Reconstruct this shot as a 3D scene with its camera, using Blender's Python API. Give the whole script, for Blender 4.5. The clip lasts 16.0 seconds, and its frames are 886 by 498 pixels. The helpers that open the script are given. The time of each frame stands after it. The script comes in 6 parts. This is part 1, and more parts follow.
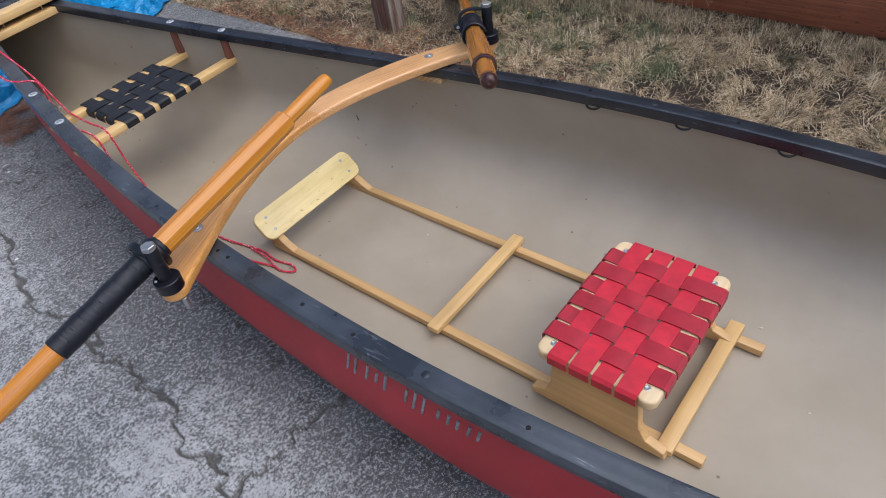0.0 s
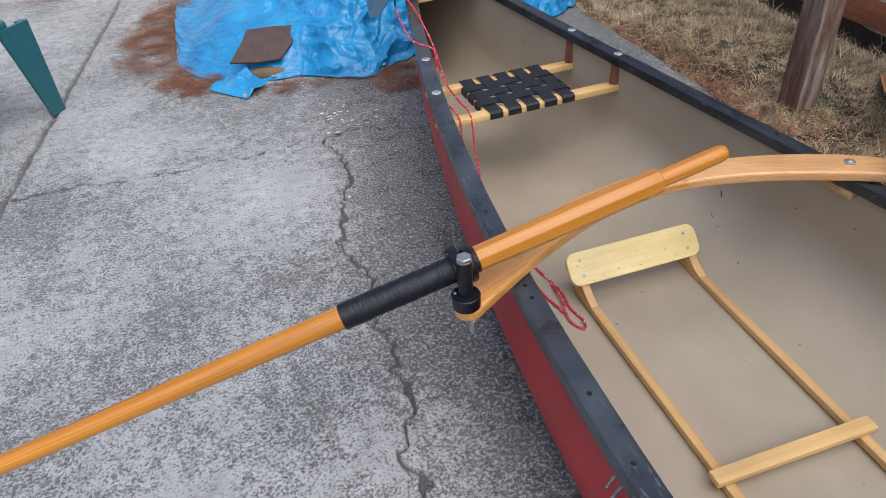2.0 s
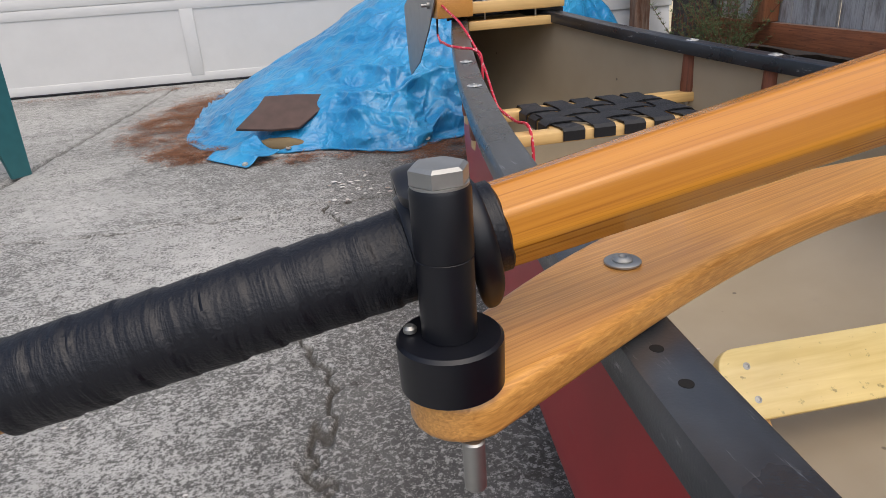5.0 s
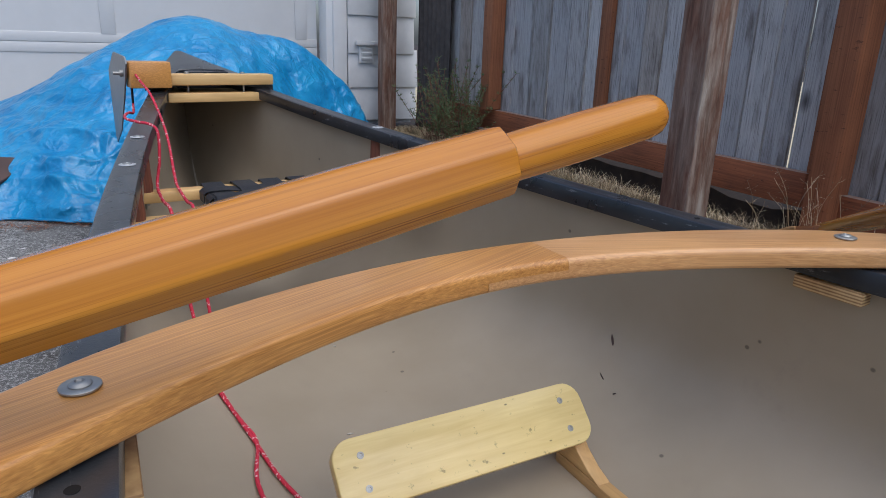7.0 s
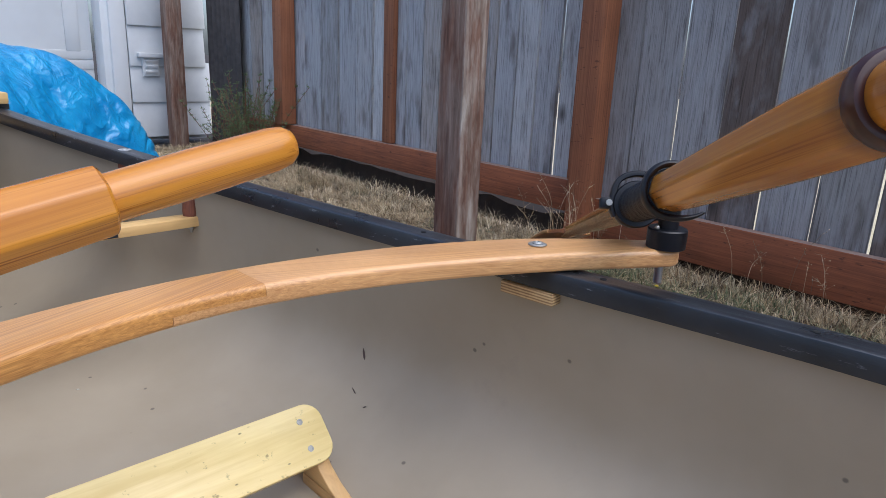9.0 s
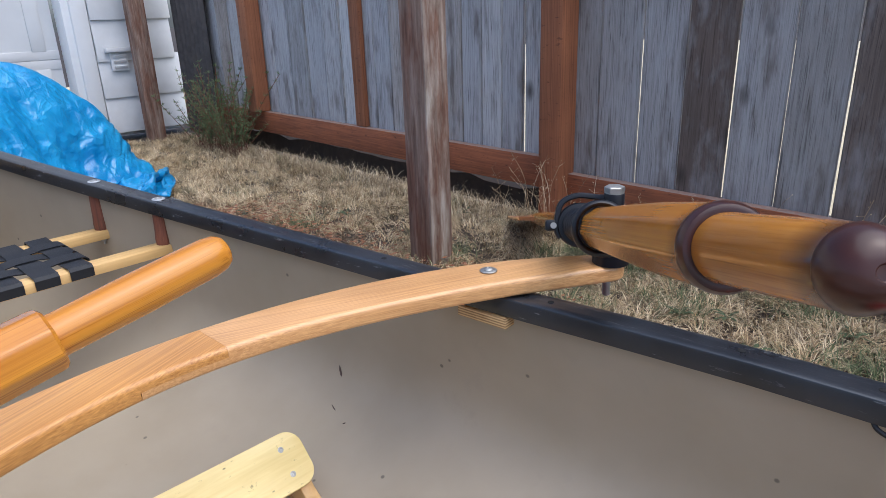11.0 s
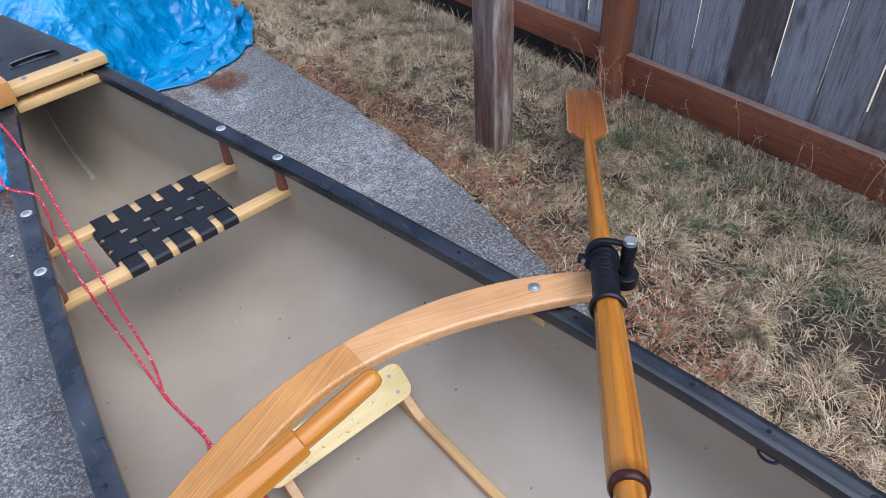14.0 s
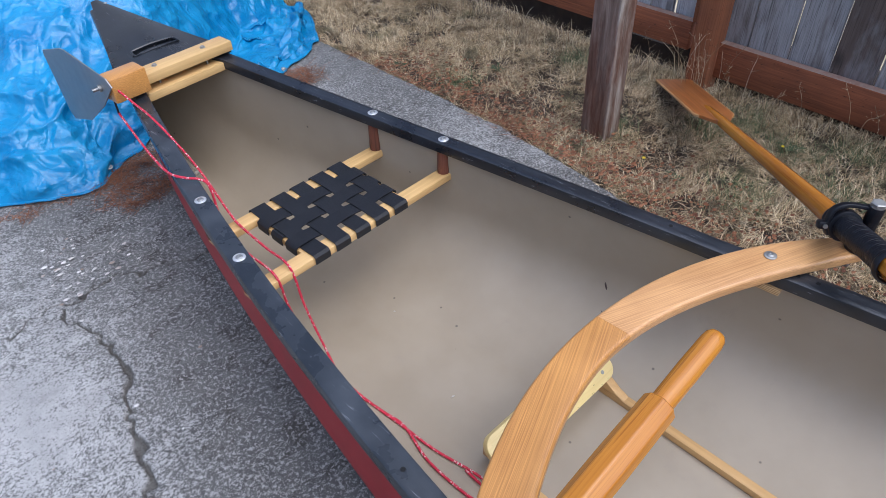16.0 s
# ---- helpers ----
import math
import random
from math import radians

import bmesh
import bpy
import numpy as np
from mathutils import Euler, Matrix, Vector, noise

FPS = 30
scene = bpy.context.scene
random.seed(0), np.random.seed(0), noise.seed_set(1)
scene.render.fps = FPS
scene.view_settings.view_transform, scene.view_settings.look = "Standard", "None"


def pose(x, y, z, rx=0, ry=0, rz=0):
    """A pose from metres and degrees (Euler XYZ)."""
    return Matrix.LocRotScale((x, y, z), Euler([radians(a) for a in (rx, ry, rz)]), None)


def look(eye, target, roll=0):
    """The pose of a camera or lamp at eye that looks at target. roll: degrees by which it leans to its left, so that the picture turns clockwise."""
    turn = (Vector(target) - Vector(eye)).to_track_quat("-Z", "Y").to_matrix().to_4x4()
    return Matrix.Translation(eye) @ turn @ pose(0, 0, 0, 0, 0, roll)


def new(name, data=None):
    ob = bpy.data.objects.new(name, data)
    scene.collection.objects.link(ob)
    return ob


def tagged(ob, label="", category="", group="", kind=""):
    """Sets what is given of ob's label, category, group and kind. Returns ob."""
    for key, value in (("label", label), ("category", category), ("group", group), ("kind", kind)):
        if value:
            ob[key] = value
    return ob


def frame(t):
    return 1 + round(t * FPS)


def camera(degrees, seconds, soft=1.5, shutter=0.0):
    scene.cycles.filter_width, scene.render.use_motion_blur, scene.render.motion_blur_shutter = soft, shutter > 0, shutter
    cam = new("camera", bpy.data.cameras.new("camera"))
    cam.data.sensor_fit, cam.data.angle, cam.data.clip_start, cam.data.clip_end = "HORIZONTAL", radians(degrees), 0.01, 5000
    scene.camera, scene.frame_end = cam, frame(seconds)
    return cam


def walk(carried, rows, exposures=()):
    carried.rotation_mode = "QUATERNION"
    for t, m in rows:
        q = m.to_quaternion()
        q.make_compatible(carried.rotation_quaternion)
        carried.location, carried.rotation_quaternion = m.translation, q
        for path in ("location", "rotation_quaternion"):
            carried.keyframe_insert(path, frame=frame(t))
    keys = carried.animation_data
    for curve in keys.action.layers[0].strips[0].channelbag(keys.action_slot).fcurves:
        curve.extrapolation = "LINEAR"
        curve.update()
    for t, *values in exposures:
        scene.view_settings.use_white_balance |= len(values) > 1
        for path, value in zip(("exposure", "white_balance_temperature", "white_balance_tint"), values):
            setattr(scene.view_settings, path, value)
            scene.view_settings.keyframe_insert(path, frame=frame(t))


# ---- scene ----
cam = camera(67.0, 16.0, soft=0.5)
PATH = [
    (0, (-0.878, -1.221, 1.287), (0.158, -0.167, -0.06), -10.8),
    (0.5, (-0.842, -1.275, 1.32), (0.138, -0.212, -0.061), -12.1),
    (1, (-0.851, -1.292, 1.324), (0.086, -0.153, -0.027), -11.9),
    (1.5, (-0.864, -1.215, 1.32), (-0.153, 0.178, 0.073), -6.5),
    (2, (-0.835, -0.994, 1.244), (-0.421, 0.537, 0.025), -4.7),
    (2.5, (-0.741, -0.685, 1.056), (-0.515, 0.833, -0.227), -5.6),
    (3, (-0.685, -0.45, 0.776), (-0.532, 1.123, -0.45), -4.0),
    (3.2, (-0.682, -0.388, 0.688), (-0.523, 1.207, -0.508), -5.4),
    (5.3, (-0.57, -0.407, 0.595), (-0.204, 1.431, -0.103), -3.0),
    (5.5, (-0.54, -0.411, 0.605), (-0.099, 1.422, -0.062), -2.5),
    (6, (-0.489, -0.415, 0.604), (0.078, 1.386, -0.055), -1.3),
    (6.5, (-0.45, -0.423, 0.607), (0.29, 1.317, -0.043), 0.7),
    (7, (-0.401, -0.448, 0.62), (0.522, 1.222, 0.022), 1.9),
    (7.5, (-0.37, -0.471, 0.625), (0.68, 1.131, 0.05), 2.1),
    (8, (-0.334, -0.493, 0.628), (0.834, 1.025, 0.053), 2.2),
    (8.5, (-0.311, -0.517, 0.639), (0.956, 0.923, 0.073), 2.6),
    (9, (-0.286, -0.536, 0.642), (1.05, 0.847, 0.093), 2.5),
    (9.5, (-0.267, -0.55, 0.647), (1.123, 0.783, 0.106), 2.3),
    (9.7, (-0.266, -0.553, 0.647), (1.132, 0.774, 0.108), 2.0),
    (11.8, (-0.245, -0.595, 0.835), (1.021, 0.769, 0.101), -3.8),
    (12, (-0.252, -0.587, 0.846), (1.005, 0.798, 0.137), -3.6),
    (12.2, (-0.266, -0.571, 0.877), (0.82, 0.894, 0.056), -7.2),
    (12.5, (-0.271, -0.57, 0.999), (0.84, 0.679, -0.099), -4.7),
    (13, (-0.27, -0.617, 1.222), (0.732, 0.56, -0.048), -6.4),
    (13.5, (-0.266, -0.615, 1.352), (0.653, 0.533, -0.004), -4.8),
    (14, (-0.301, -0.639, 1.379), (0.606, 0.546, 0.048), -4.3),
    (14.5, (-0.334, -0.661, 1.396), (0.537, 0.554, 0.067), -5.7),
    (15, (-0.439, -0.596, 1.417), (0.379, 0.625, 0.061), -5.2),
    (15.5, (-0.633, -0.466, 1.381), (0.334, 0.713, 0.087), -3.1),
    (16, (-0.727, -0.282, 1.318), (0.285, 0.842, 0.01), -2.9),
]
LIGHT_READING = [(0, 0.43, 5850, 10), (1.5, 0.44, 6100, 10), (3, 0.46, 6300, 9), (5.5, 0.29, 6950, 10), (6.5, 0.13, 6250, 9), (7.5, 0.22, 5800, 9), (9, 0.59, 5750, 9), (9.6, 0.66, 5750, 9), (12, 0.77, 5900, 10), (12.5, 0.62, 5800, 10), (13.2, 0.61, 5500, 10), (14.5, 0.64, 5400, 12), (16, 0.53, 5700, 11)]
walk(cam, [(t, look(eye, target, roll)) for t, eye, target, roll in PATH], LIGHT_READING)

# ---- sky and light: a bright overcast day ----
world = bpy.data.worlds.new("overcast_sky")
scene.world = world
world.use_nodes = True
wn = world.node_tree
sky = wn.nodes.new("ShaderNodeTexSky")
sky.sky_type = "NISHITA"
sky.sun_disc = False
sky.sun_elevation, sky.sun_rotation = radians(63.5), radians(168.4)
sky.dust_density = 3.0
sky.air_density = 0.8
wn.links.new(sky.outputs[0], wn.nodes["Background"].inputs[0])
wn.nodes["Background"].inputs[1].default_value = 0.14
sun = new("sun", bpy.data.lights.new("sun", "SUN"))
sun.data.energy, sun.data.angle, sun.data.color = 1.5, radians(90), (1.0, 0.97, 0.94)
sun.matrix_world = look((0.8, -3.9, 8), (0, 0, 0))


# ---- material helpers ----
def mat(name, rough=0.5, metal=0.0):
    m = bpy.data.materials.new(name)
    m.use_nodes = True
    b = m.node_tree.nodes["Principled BSDF"]
    b.inputs["Roughness"].default_value = rough
    b.inputs["Metallic"].default_value = metal
    return m, m.node_tree, b


def node(nt, kind, **sets):
    n = nt.nodes.new(kind)
    for k, v in sets.items():
        n.inputs[k.replace("_", " ")].default_value = v
    return n


def coords(nt, scale=(1, 1, 1), rot=(0, 0, 0), space="Object"):
    tc = nt.nodes.new("ShaderNodeTexCoord")
    mp = nt.nodes.new("ShaderNodeMapping")
    mp.inputs["Scale"].default_value = scale
    mp.inputs["Rotation"].default_value = [radians(a) for a in rot]
    nt.links.new(tc.outputs[space], mp.inputs[0])
    return mp.outputs[0]


def noise_tex(nt, vec, scale, detail=4.0, rough=0.55, dist=0.0):
    n = node(nt, "ShaderNodeTexNoise", Scale=scale, Detail=detail, Roughness=rough, Distortion=dist)
    nt.links.new(vec, n.inputs["Vector"])
    return n.outputs[0]


def ramp(nt, fac, stops):
    r = nt.nodes.new("ShaderNodeValToRGB")
    e = r.color_ramp.elements
    while len(e) < len(stops):
        e.new(0.5)
    for el, (p, c) in zip(e, stops):
        el.position = p
        el.color = (*c, 1) if len(c) == 3 else c
    nt.links.new(fac, r.inputs[0])
    return r.outputs[0]


def mix(nt, fac, a, b, how="MIX"):
    n = nt.nodes.new("ShaderNodeMix")
    n.data_type, n.blend_type = "RGBA", how
    for sock, v in ((n.inputs[0], fac), (n.inputs[6], a), (n.inputs[7], b)):
        if isinstance(v, (int, float)):
            sock.default_value = v
        elif isinstance(v, tuple):
            sock.default_value = (*v, 1)
        else:
            nt.links.new(v, sock)
    return n.outputs[2]


def bump(nt, b, height, strength, dist=0.002):
    n = node(nt, "ShaderNodeBump", Strength=strength, Distance=dist)
    nt.links.new(height, n.inputs["Height"])
    nt.links.new(n.outputs[0], b.inputs["Normal"])


def rough_from(nt, b, fac, lo, hi):
    n = nt.nodes.new("ShaderNodeMapRange")
    n.inputs[3].default_value, n.inputs[4].default_value = lo, hi
    nt.links.new(fac, n.inputs[0])
    nt.links.new(n.outputs[0], b.inputs["Roughness"])


def per_object(nt):
    return nt.nodes.new("ShaderNodeObjectInfo").outputs["Random"]


BW = [(0.0, (0, 0, 0)), (1.0, (1, 1, 1))]


def wood(name, dark, light, axis="x", scale=1.0, rough=0.4, coat=0.0, streak=60.0, knots=0.0, vary=0.0, relief=0.15, turn=0.0):
    """Timber with the grain along an axis of the mesh, or turned from it about z."""
    m, nt, b = mat(name, rough)
    along, across = 1.6 * scale, streak * scale
    sc = {"x": (along, across, across), "y": (across, along, across), "z": (across, across, along)}[axis]
    v = coords(nt, sc)
    if turn:
        vr = nt.nodes.new("ShaderNodeVectorRotate")
        vr.rotation_type = "Z_AXIS"
        vr.inputs["Angle"].default_value = -radians(turn)
        mp = v.node
        nt.links.new(mp.inputs[0].links[0].from_socket, vr.inputs["Vector"])
        nt.links.new(vr.outputs[0], mp.inputs[0])
    if vary:
        add = nt.nodes.new("ShaderNodeVectorMath")
        add.operation = "ADD"
        comb = nt.nodes.new("ShaderNodeCombineXYZ")
        mul = nt.nodes.new("ShaderNodeMath")
        mul.operation = "MULTIPLY"
        mul.inputs[1].default_value = 57.0
        nt.links.new(per_object(nt), mul.inputs[0])
        for i in range(3):
            nt.links.new(mul.outputs[0], comb.inputs[i])
        nt.links.new(v, add.inputs[0])
        nt.links.new(comb.outputs[0], add.inputs[1])
        v = add.outputs[0]
    g = noise_tex(nt, v, 1.0, 5, 0.6, 0.6)
    mid = tuple((a + c) / 2 for a, c in zip(dark, light))
    col = ramp(nt, g, [(0.3, dark), (0.5, mid), (0.68, light)])
    big = noise_tex(nt, coords(nt), 5.0, 3)
    col = mix(nt, 0.35, col, ramp(nt, big, [(0.3, tuple(c * 0.75 for c in mid)), (0.7, tuple(min(1, c * 1.2) for c in light))]), "MIX")
    if vary:
        hsv = nt.nodes.new("ShaderNodeHueSaturation")
        mr = nt.nodes.new("ShaderNodeMapRange")
        mr.inputs[3].default_value, mr.inputs[4].default_value = 1 - vary, 1 + vary
        nt.links.new(per_object(nt), mr.inputs[0])
        nt.links.new(mr.outputs[0], hsv.inputs["Value"])
        nt.links.new(col, hsv.inputs["Color"])
        col = hsv.outputs[0]
    if knots:
        vo = nt.nodes.new("ShaderNodeTexVoronoi")
        vo.inputs["Scale"].default_value = knots
        nt.links.new(coords(nt, {"x": (0.5, 1, 1), "y": (1, 0.5, 1), "z": (1, 1, 0.5)}[axis]), vo.inputs["Vector"])
        k = ramp(nt, vo.outputs["Distance"], [(0.03, (1, 1, 1)), (0.07, (0, 0, 0))])
        col = mix(nt, k, col, tuple(c * 0.35 for c in dark))
    if knots > 40:
        sp = noise_tex(nt, coords(nt), 75.0, 3, 0.6)
        col = mix(nt, ramp(nt, sp, [(0.64, (0, 0, 0)), (0.72, (0.75, 0.75, 0.75))]), col, tuple(c * 0.4 for c in dark))
    nt.links.new(col, b.inputs["Base Color"])
    bump(nt, b, g, relief, 0.001)
    rough_from(nt, b, big, rough * 0.8, min(1, rough * 1.25))
    if coat:
        b.inputs["Coat Weight"].default_value = coat
        b.inputs["Coat Roughness"].default_value = 0.12
    return m


def fence_board(name, stops):
    """Bare weathered boards, each of its own tone, with grain, pale silvering and knots."""
    m, nt, b = mat(name, 0.85)
    rnd = per_object(nt)
    tc = nt.nodes.new("ShaderNodeTexCoord")
    comb = nt.nodes.new("ShaderNodeCombineXYZ")
    mul = nt.nodes.new("ShaderNodeMath")
    mul.operation = "MULTIPLY"
    mul.inputs[1].default_value = 41.0
    nt.links.new(rnd, mul.inputs[0])
    nt.links.new(mul.outputs[0], comb.inputs[0])
    nt.links.new(mul.outputs[0], comb.inputs[2])
    add = nt.nodes.new("ShaderNodeVectorMath")
    add.operation = "ADD"
    nt.links.new(tc.outputs["Object"], add.inputs[0])
    nt.links.new(comb.outputs[0], add.inputs[1])
    def scaled(sc):
        mp = nt.nodes.new("ShaderNodeMapping")
        mp.inputs["Scale"].default_value = sc
        nt.links.new(add.outputs[0], mp.inputs[0])
        return mp.outputs[0]
    base = ramp(nt, rnd, stops)
    grain = noise_tex(nt, scaled((210, 210, 7.0)), 1.0, 5, 0.65, 0.8)
    col = mix(nt, 0.8, base, ramp(nt, grain, [(0.32, (0.22, 0.21, 0.20)), (0.47, (0.90, 0.90, 0.90)), (0.68, (1.22, 1.22, 1.22))]), "MULTIPLY")
    patch = noise_tex(nt, scaled((15, 15, 5.5)), 1.0, 5, 0.6)
    col = mix(nt, ramp(nt, patch, [(0.50, (0, 0, 0)), (0.72, (0.38, 0.38, 0.38))]), col, (0.42, 0.44, 0.47))
    dark = noise_tex(nt, scaled((18, 18, 4.0)), 1.0, 4, 0.6)
    col = mix(nt, ramp(nt, dark, [(0.52, (0, 0, 0)), (0.70, (0.7, 0.7, 0.7))]), col, (0.10, 0.078, 0.064))
    vo = nt.nodes.new("ShaderNodeTexVoronoi")
    vo.inputs["Scale"].default_value = 5.4
    nt.links.new(scaled((1, 1, 0.55)), vo.inputs["Vector"])
    col = mix(nt, ramp(nt, vo.outputs["Distance"], [(0.05, (0.95, 0.95, 0.95)), (0.085, (0.6, 0.6, 0.6)), (0.15, (0, 0, 0))]), col, (0.040, 0.032, 0.028))
    nt.links.new(col, b.inputs["Base Color"])
    bump(nt, b, grain, 0.7, 0.0015)
    return m


def post_wood(name):
    """Brown timber whose one face has weathered grey with a pale streak."""
    m, nt, b = mat(name, 0.85)
    v = coords(nt)
    grain = noise_tex(nt, coords(nt, (70, 70, 5.0)), 1.0, 5, 0.65, 0.7)
    brown = ramp(nt, grain, [(0.30, (0.085, 0.036, 0.021)), (0.5, (0.17, 0.076, 0.045)), (0.72, (0.28, 0.138, 0.085))])
    grey = ramp(nt, grain, [(0.28, (0.25, 0.20, 0.16)), (0.5, (0.40, 0.345, 0.285)), (0.72, (0.58, 0.54, 0.47))])
    sep = nt.nodes.new("ShaderNodeSeparateXYZ")
    nt.links.new(v, sep.inputs[0])
    wav = noise_tex(nt, coords(nt, (9, 9, 3.2)), 1.0, 5, 0.7)
    sh = nt.nodes.new("ShaderNodeMath")
    sh.operation = "MULTIPLY_ADD"
    sh.inputs[1].default_value = 0.10
    nt.links.new(wav, sh.inputs[0])
    nt.links.new(sep.outputs[0], sh.inputs[2])
    lo = nt.nodes.new("ShaderNodeMapRange")
    for i, val in ((1, 0.080), (2, 0.100), (3, 1.0), (4, 0.25)):
        lo.inputs[i].default_value = val
    nt.links.new(sh.outputs[0], lo.inputs[0])
    face = nt.nodes.new("ShaderNodeMapRange")
    for i, val in ((1, -0.050), (2, -0.044), (3, 0.95), (4, 0.38)):
        face.inputs[i].default_value = val
    nt.links.new(sep.outputs[1], face.inputs[0])
    worn = mix(nt, 1.0, lo.outputs[0], face.outputs[0], "MULTIPLY")
    blotch = noise_tex(nt, coords(nt, (16, 16, 3.6)), 1.0, 5, 0.65)
    worn = mix(nt, 1.0, worn, ramp(nt, blotch, [(0.40, (0.12, 0.12, 0.12)), (0.60, (1, 1, 1))]), "MULTIPLY")
    col = mix(nt, worn, brown, grey)
    vo = nt.nodes.new("ShaderNodeTexVoronoi")
    vo.inputs["Scale"].default_value = 4.6
    nt.links.new(coords(nt, (1, 1, 0.6)), vo.inputs["Vector"])
    col = mix(nt, ramp(nt, vo.outputs["Distance"], [(0.045, (0.9, 0.9, 0.9)), (0.09, (0, 0, 0))]), col, (0.035, 0.022, 0.016))
    nt.links.new(col, b.inputs["Base Color"])
    bump(nt, b, grain, 0.7, 0.0015)
    return m


def leather_wrap():
    """Black leather with shallow creases round the oar and a few pale scuffs."""
    m, nt, b = mat("black_leather_wrap", 0.46)
    v = coords(nt)
    crease = noise_tex(nt, coords(nt, (48, 10, 10)), 1.0, 4, 0.6, 0.5)
    fine = noise_tex(nt, v, 420.0, 3)
    scuff = noise_tex(nt, coords(nt, (170, 60, 60)), 1.0, 6, 0.75)
    col = mix(nt, ramp(nt, scuff, [(0.62, (0, 0, 0)), (0.78, (0.6, 0.6, 0.6))]), (0.0035, 0.0042, 0.008), (0.045, 0.05, 0.062))
    nt.links.new(col, b.inputs["Base Color"])
    bump(nt, b, mix(nt, 0.12, crease, fine), 0.9, 0.0045)
    return m


def oar_wood(name, stained=False):
    """Varnished fir: growth lines crowd on the sides and open out above and below."""
    m, nt, b = mat(name, 0.24)
    v = coords(nt)
    line = noise_tex(nt, coords(nt, (1.1, 420, 900)), 1.0, 3, 0.6, 0.2)
    fade = noise_tex(nt, coords(nt, (2.5, 60, 60)), 1.0, 4, 0.6)
    tone = noise_tex(nt, coords(nt, (1.4, 120, 150)), 1.0, 5, 0.65, 0.3)
    wide = noise_tex(nt, coords(nt, (2.2, 26, 26)), 1.0, 3, 0.5)
    col = ramp(nt, tone, [(0.3, (0.40, 0.130, 0.009)), (0.5, (0.52, 0.195, 0.016)), (0.7, (0.62, 0.265, 0.030))])
    col = mix(nt, 0.4, col, ramp(nt, wide, [(0.3, (0.36, 0.105, 0.007)), (0.7, (0.68, 0.31, 0.045))]))
    dark = mix(nt, 1.0, ramp(nt, line, [(0.50, (0, 0, 0)), (0.66, (0.75, 0.75, 0.75))]), ramp(nt, fade, [(0.38, (0.12, 0.12, 0.12)), (0.64, (1, 1, 1))]), "MULTIPLY")
    col = mix(nt, dark, col, (0.21, 0.055, 0.004))
    if stained:
        # heartwood streaks, and the burgundy paint feathering out at the grip end and the shoulder
        heart = noise_tex(nt, coords(nt, (1.2, 34, 34)), 1.0, 3, 0.5)
        col = mix(nt, ramp(nt, heart, [(0.50, (0, 0, 0)), (0.62, (0.55, 0.55, 0.55))]), col, (0.27, 0.075, 0.007))
        sep = nt.nodes.new("ShaderNodeSeparateXYZ")
        nt.links.new(v, sep.inputs[0])
        wob = nt.nodes.new("ShaderNodeMath")
        wob.operation = "MULTIPLY_ADD"
        wob.inputs[1].default_value = 0.012
        nt.links.new(wide, wob.inputs[0])
        nt.links.new(sep.outputs[0], wob.inputs[2])
        paint = ramp(nt, wob.outputs[0], [(0.0, (1, 1, 1)), (0.022, (0.9, 0.9, 0.9)), (0.046, (0, 0, 0)), (0.150, (0, 0, 0)), (0.152, (0.8, 0.8, 0.8)), (0.162, (0.55, 0.55, 0.55)), (0.182, (0, 0, 0))])
        col = mix(nt, paint, col, (0.030, 0.008, 0.004))
    nt.links.new(col, b.inputs["Base Color"])
    bump(nt, b, tone, 0.03, 0.001)
    b.inputs["Coat Weight"].default_value = 0.28
    b.inputs["Coat Roughness"].default_value = 0.10
    b.inputs["Specular IOR Level"].default_value = 0.35
    return m


def ply_edge():
    """Stacked veneers seen from the edge."""
    m, nt, b = mat("plywood_edge", 0.6)
    v = coords(nt)
    wv = nt.nodes.new("ShaderNodeTexWave")
    wv.bands_direction = "Z"
    wv.inputs["Scale"].default_value = 78.0
    wv.inputs["Distortion"].default_value = 0.4
    nt.links.new(v, wv.inputs["Vector"])
    col = ramp(nt, wv.outputs["Fac"], [(0.25, (0.22, 0.11, 0.04)), (0.5, (0.55, 0.36, 0.16)), (0.9, (0.66, 0.47, 0.24))])
    nt.links.new(mix(nt, 0.3, col, ramp(nt, noise_tex(nt, v, 90.0, 4), [(0.3, (0.3, 0.17, 0.07)), (0.7, (0.66, 0.47, 0.24))])), b.inputs["Base Color"])
    return m


def plain(name, color, rough=0.5, metal=0.0, grain=0.12, size=40.0, relief=0.1, coat=0.0):
    """A made surface with slight mottling at two scales."""
    m, nt, b = mat(name, rough, metal)
    v = coords(nt)
    n1, n2 = noise_tex(nt, v, size, 4), noise_tex(nt, v, size * 0.12, 3)
    lo, hi = tuple(c * (1 - grain) for c in color), tuple(min(1, c * (1 + grain)) for c in color)
    col = mix(nt, 0.5, ramp(nt, n1, [(0.35, lo), (0.65, hi)]), ramp(nt, n2, [(0.35, lo), (0.65, hi)]))
    nt.links.new(col, b.inputs["Base Color"])
    bump(nt, b, n1, relief, 0.001)
    rough_from(nt, b, n2, max(0.02, rough * 0.8), min(1, rough * 1.25))
    b.inputs["Coat Weight"].default_value = coat
    return m


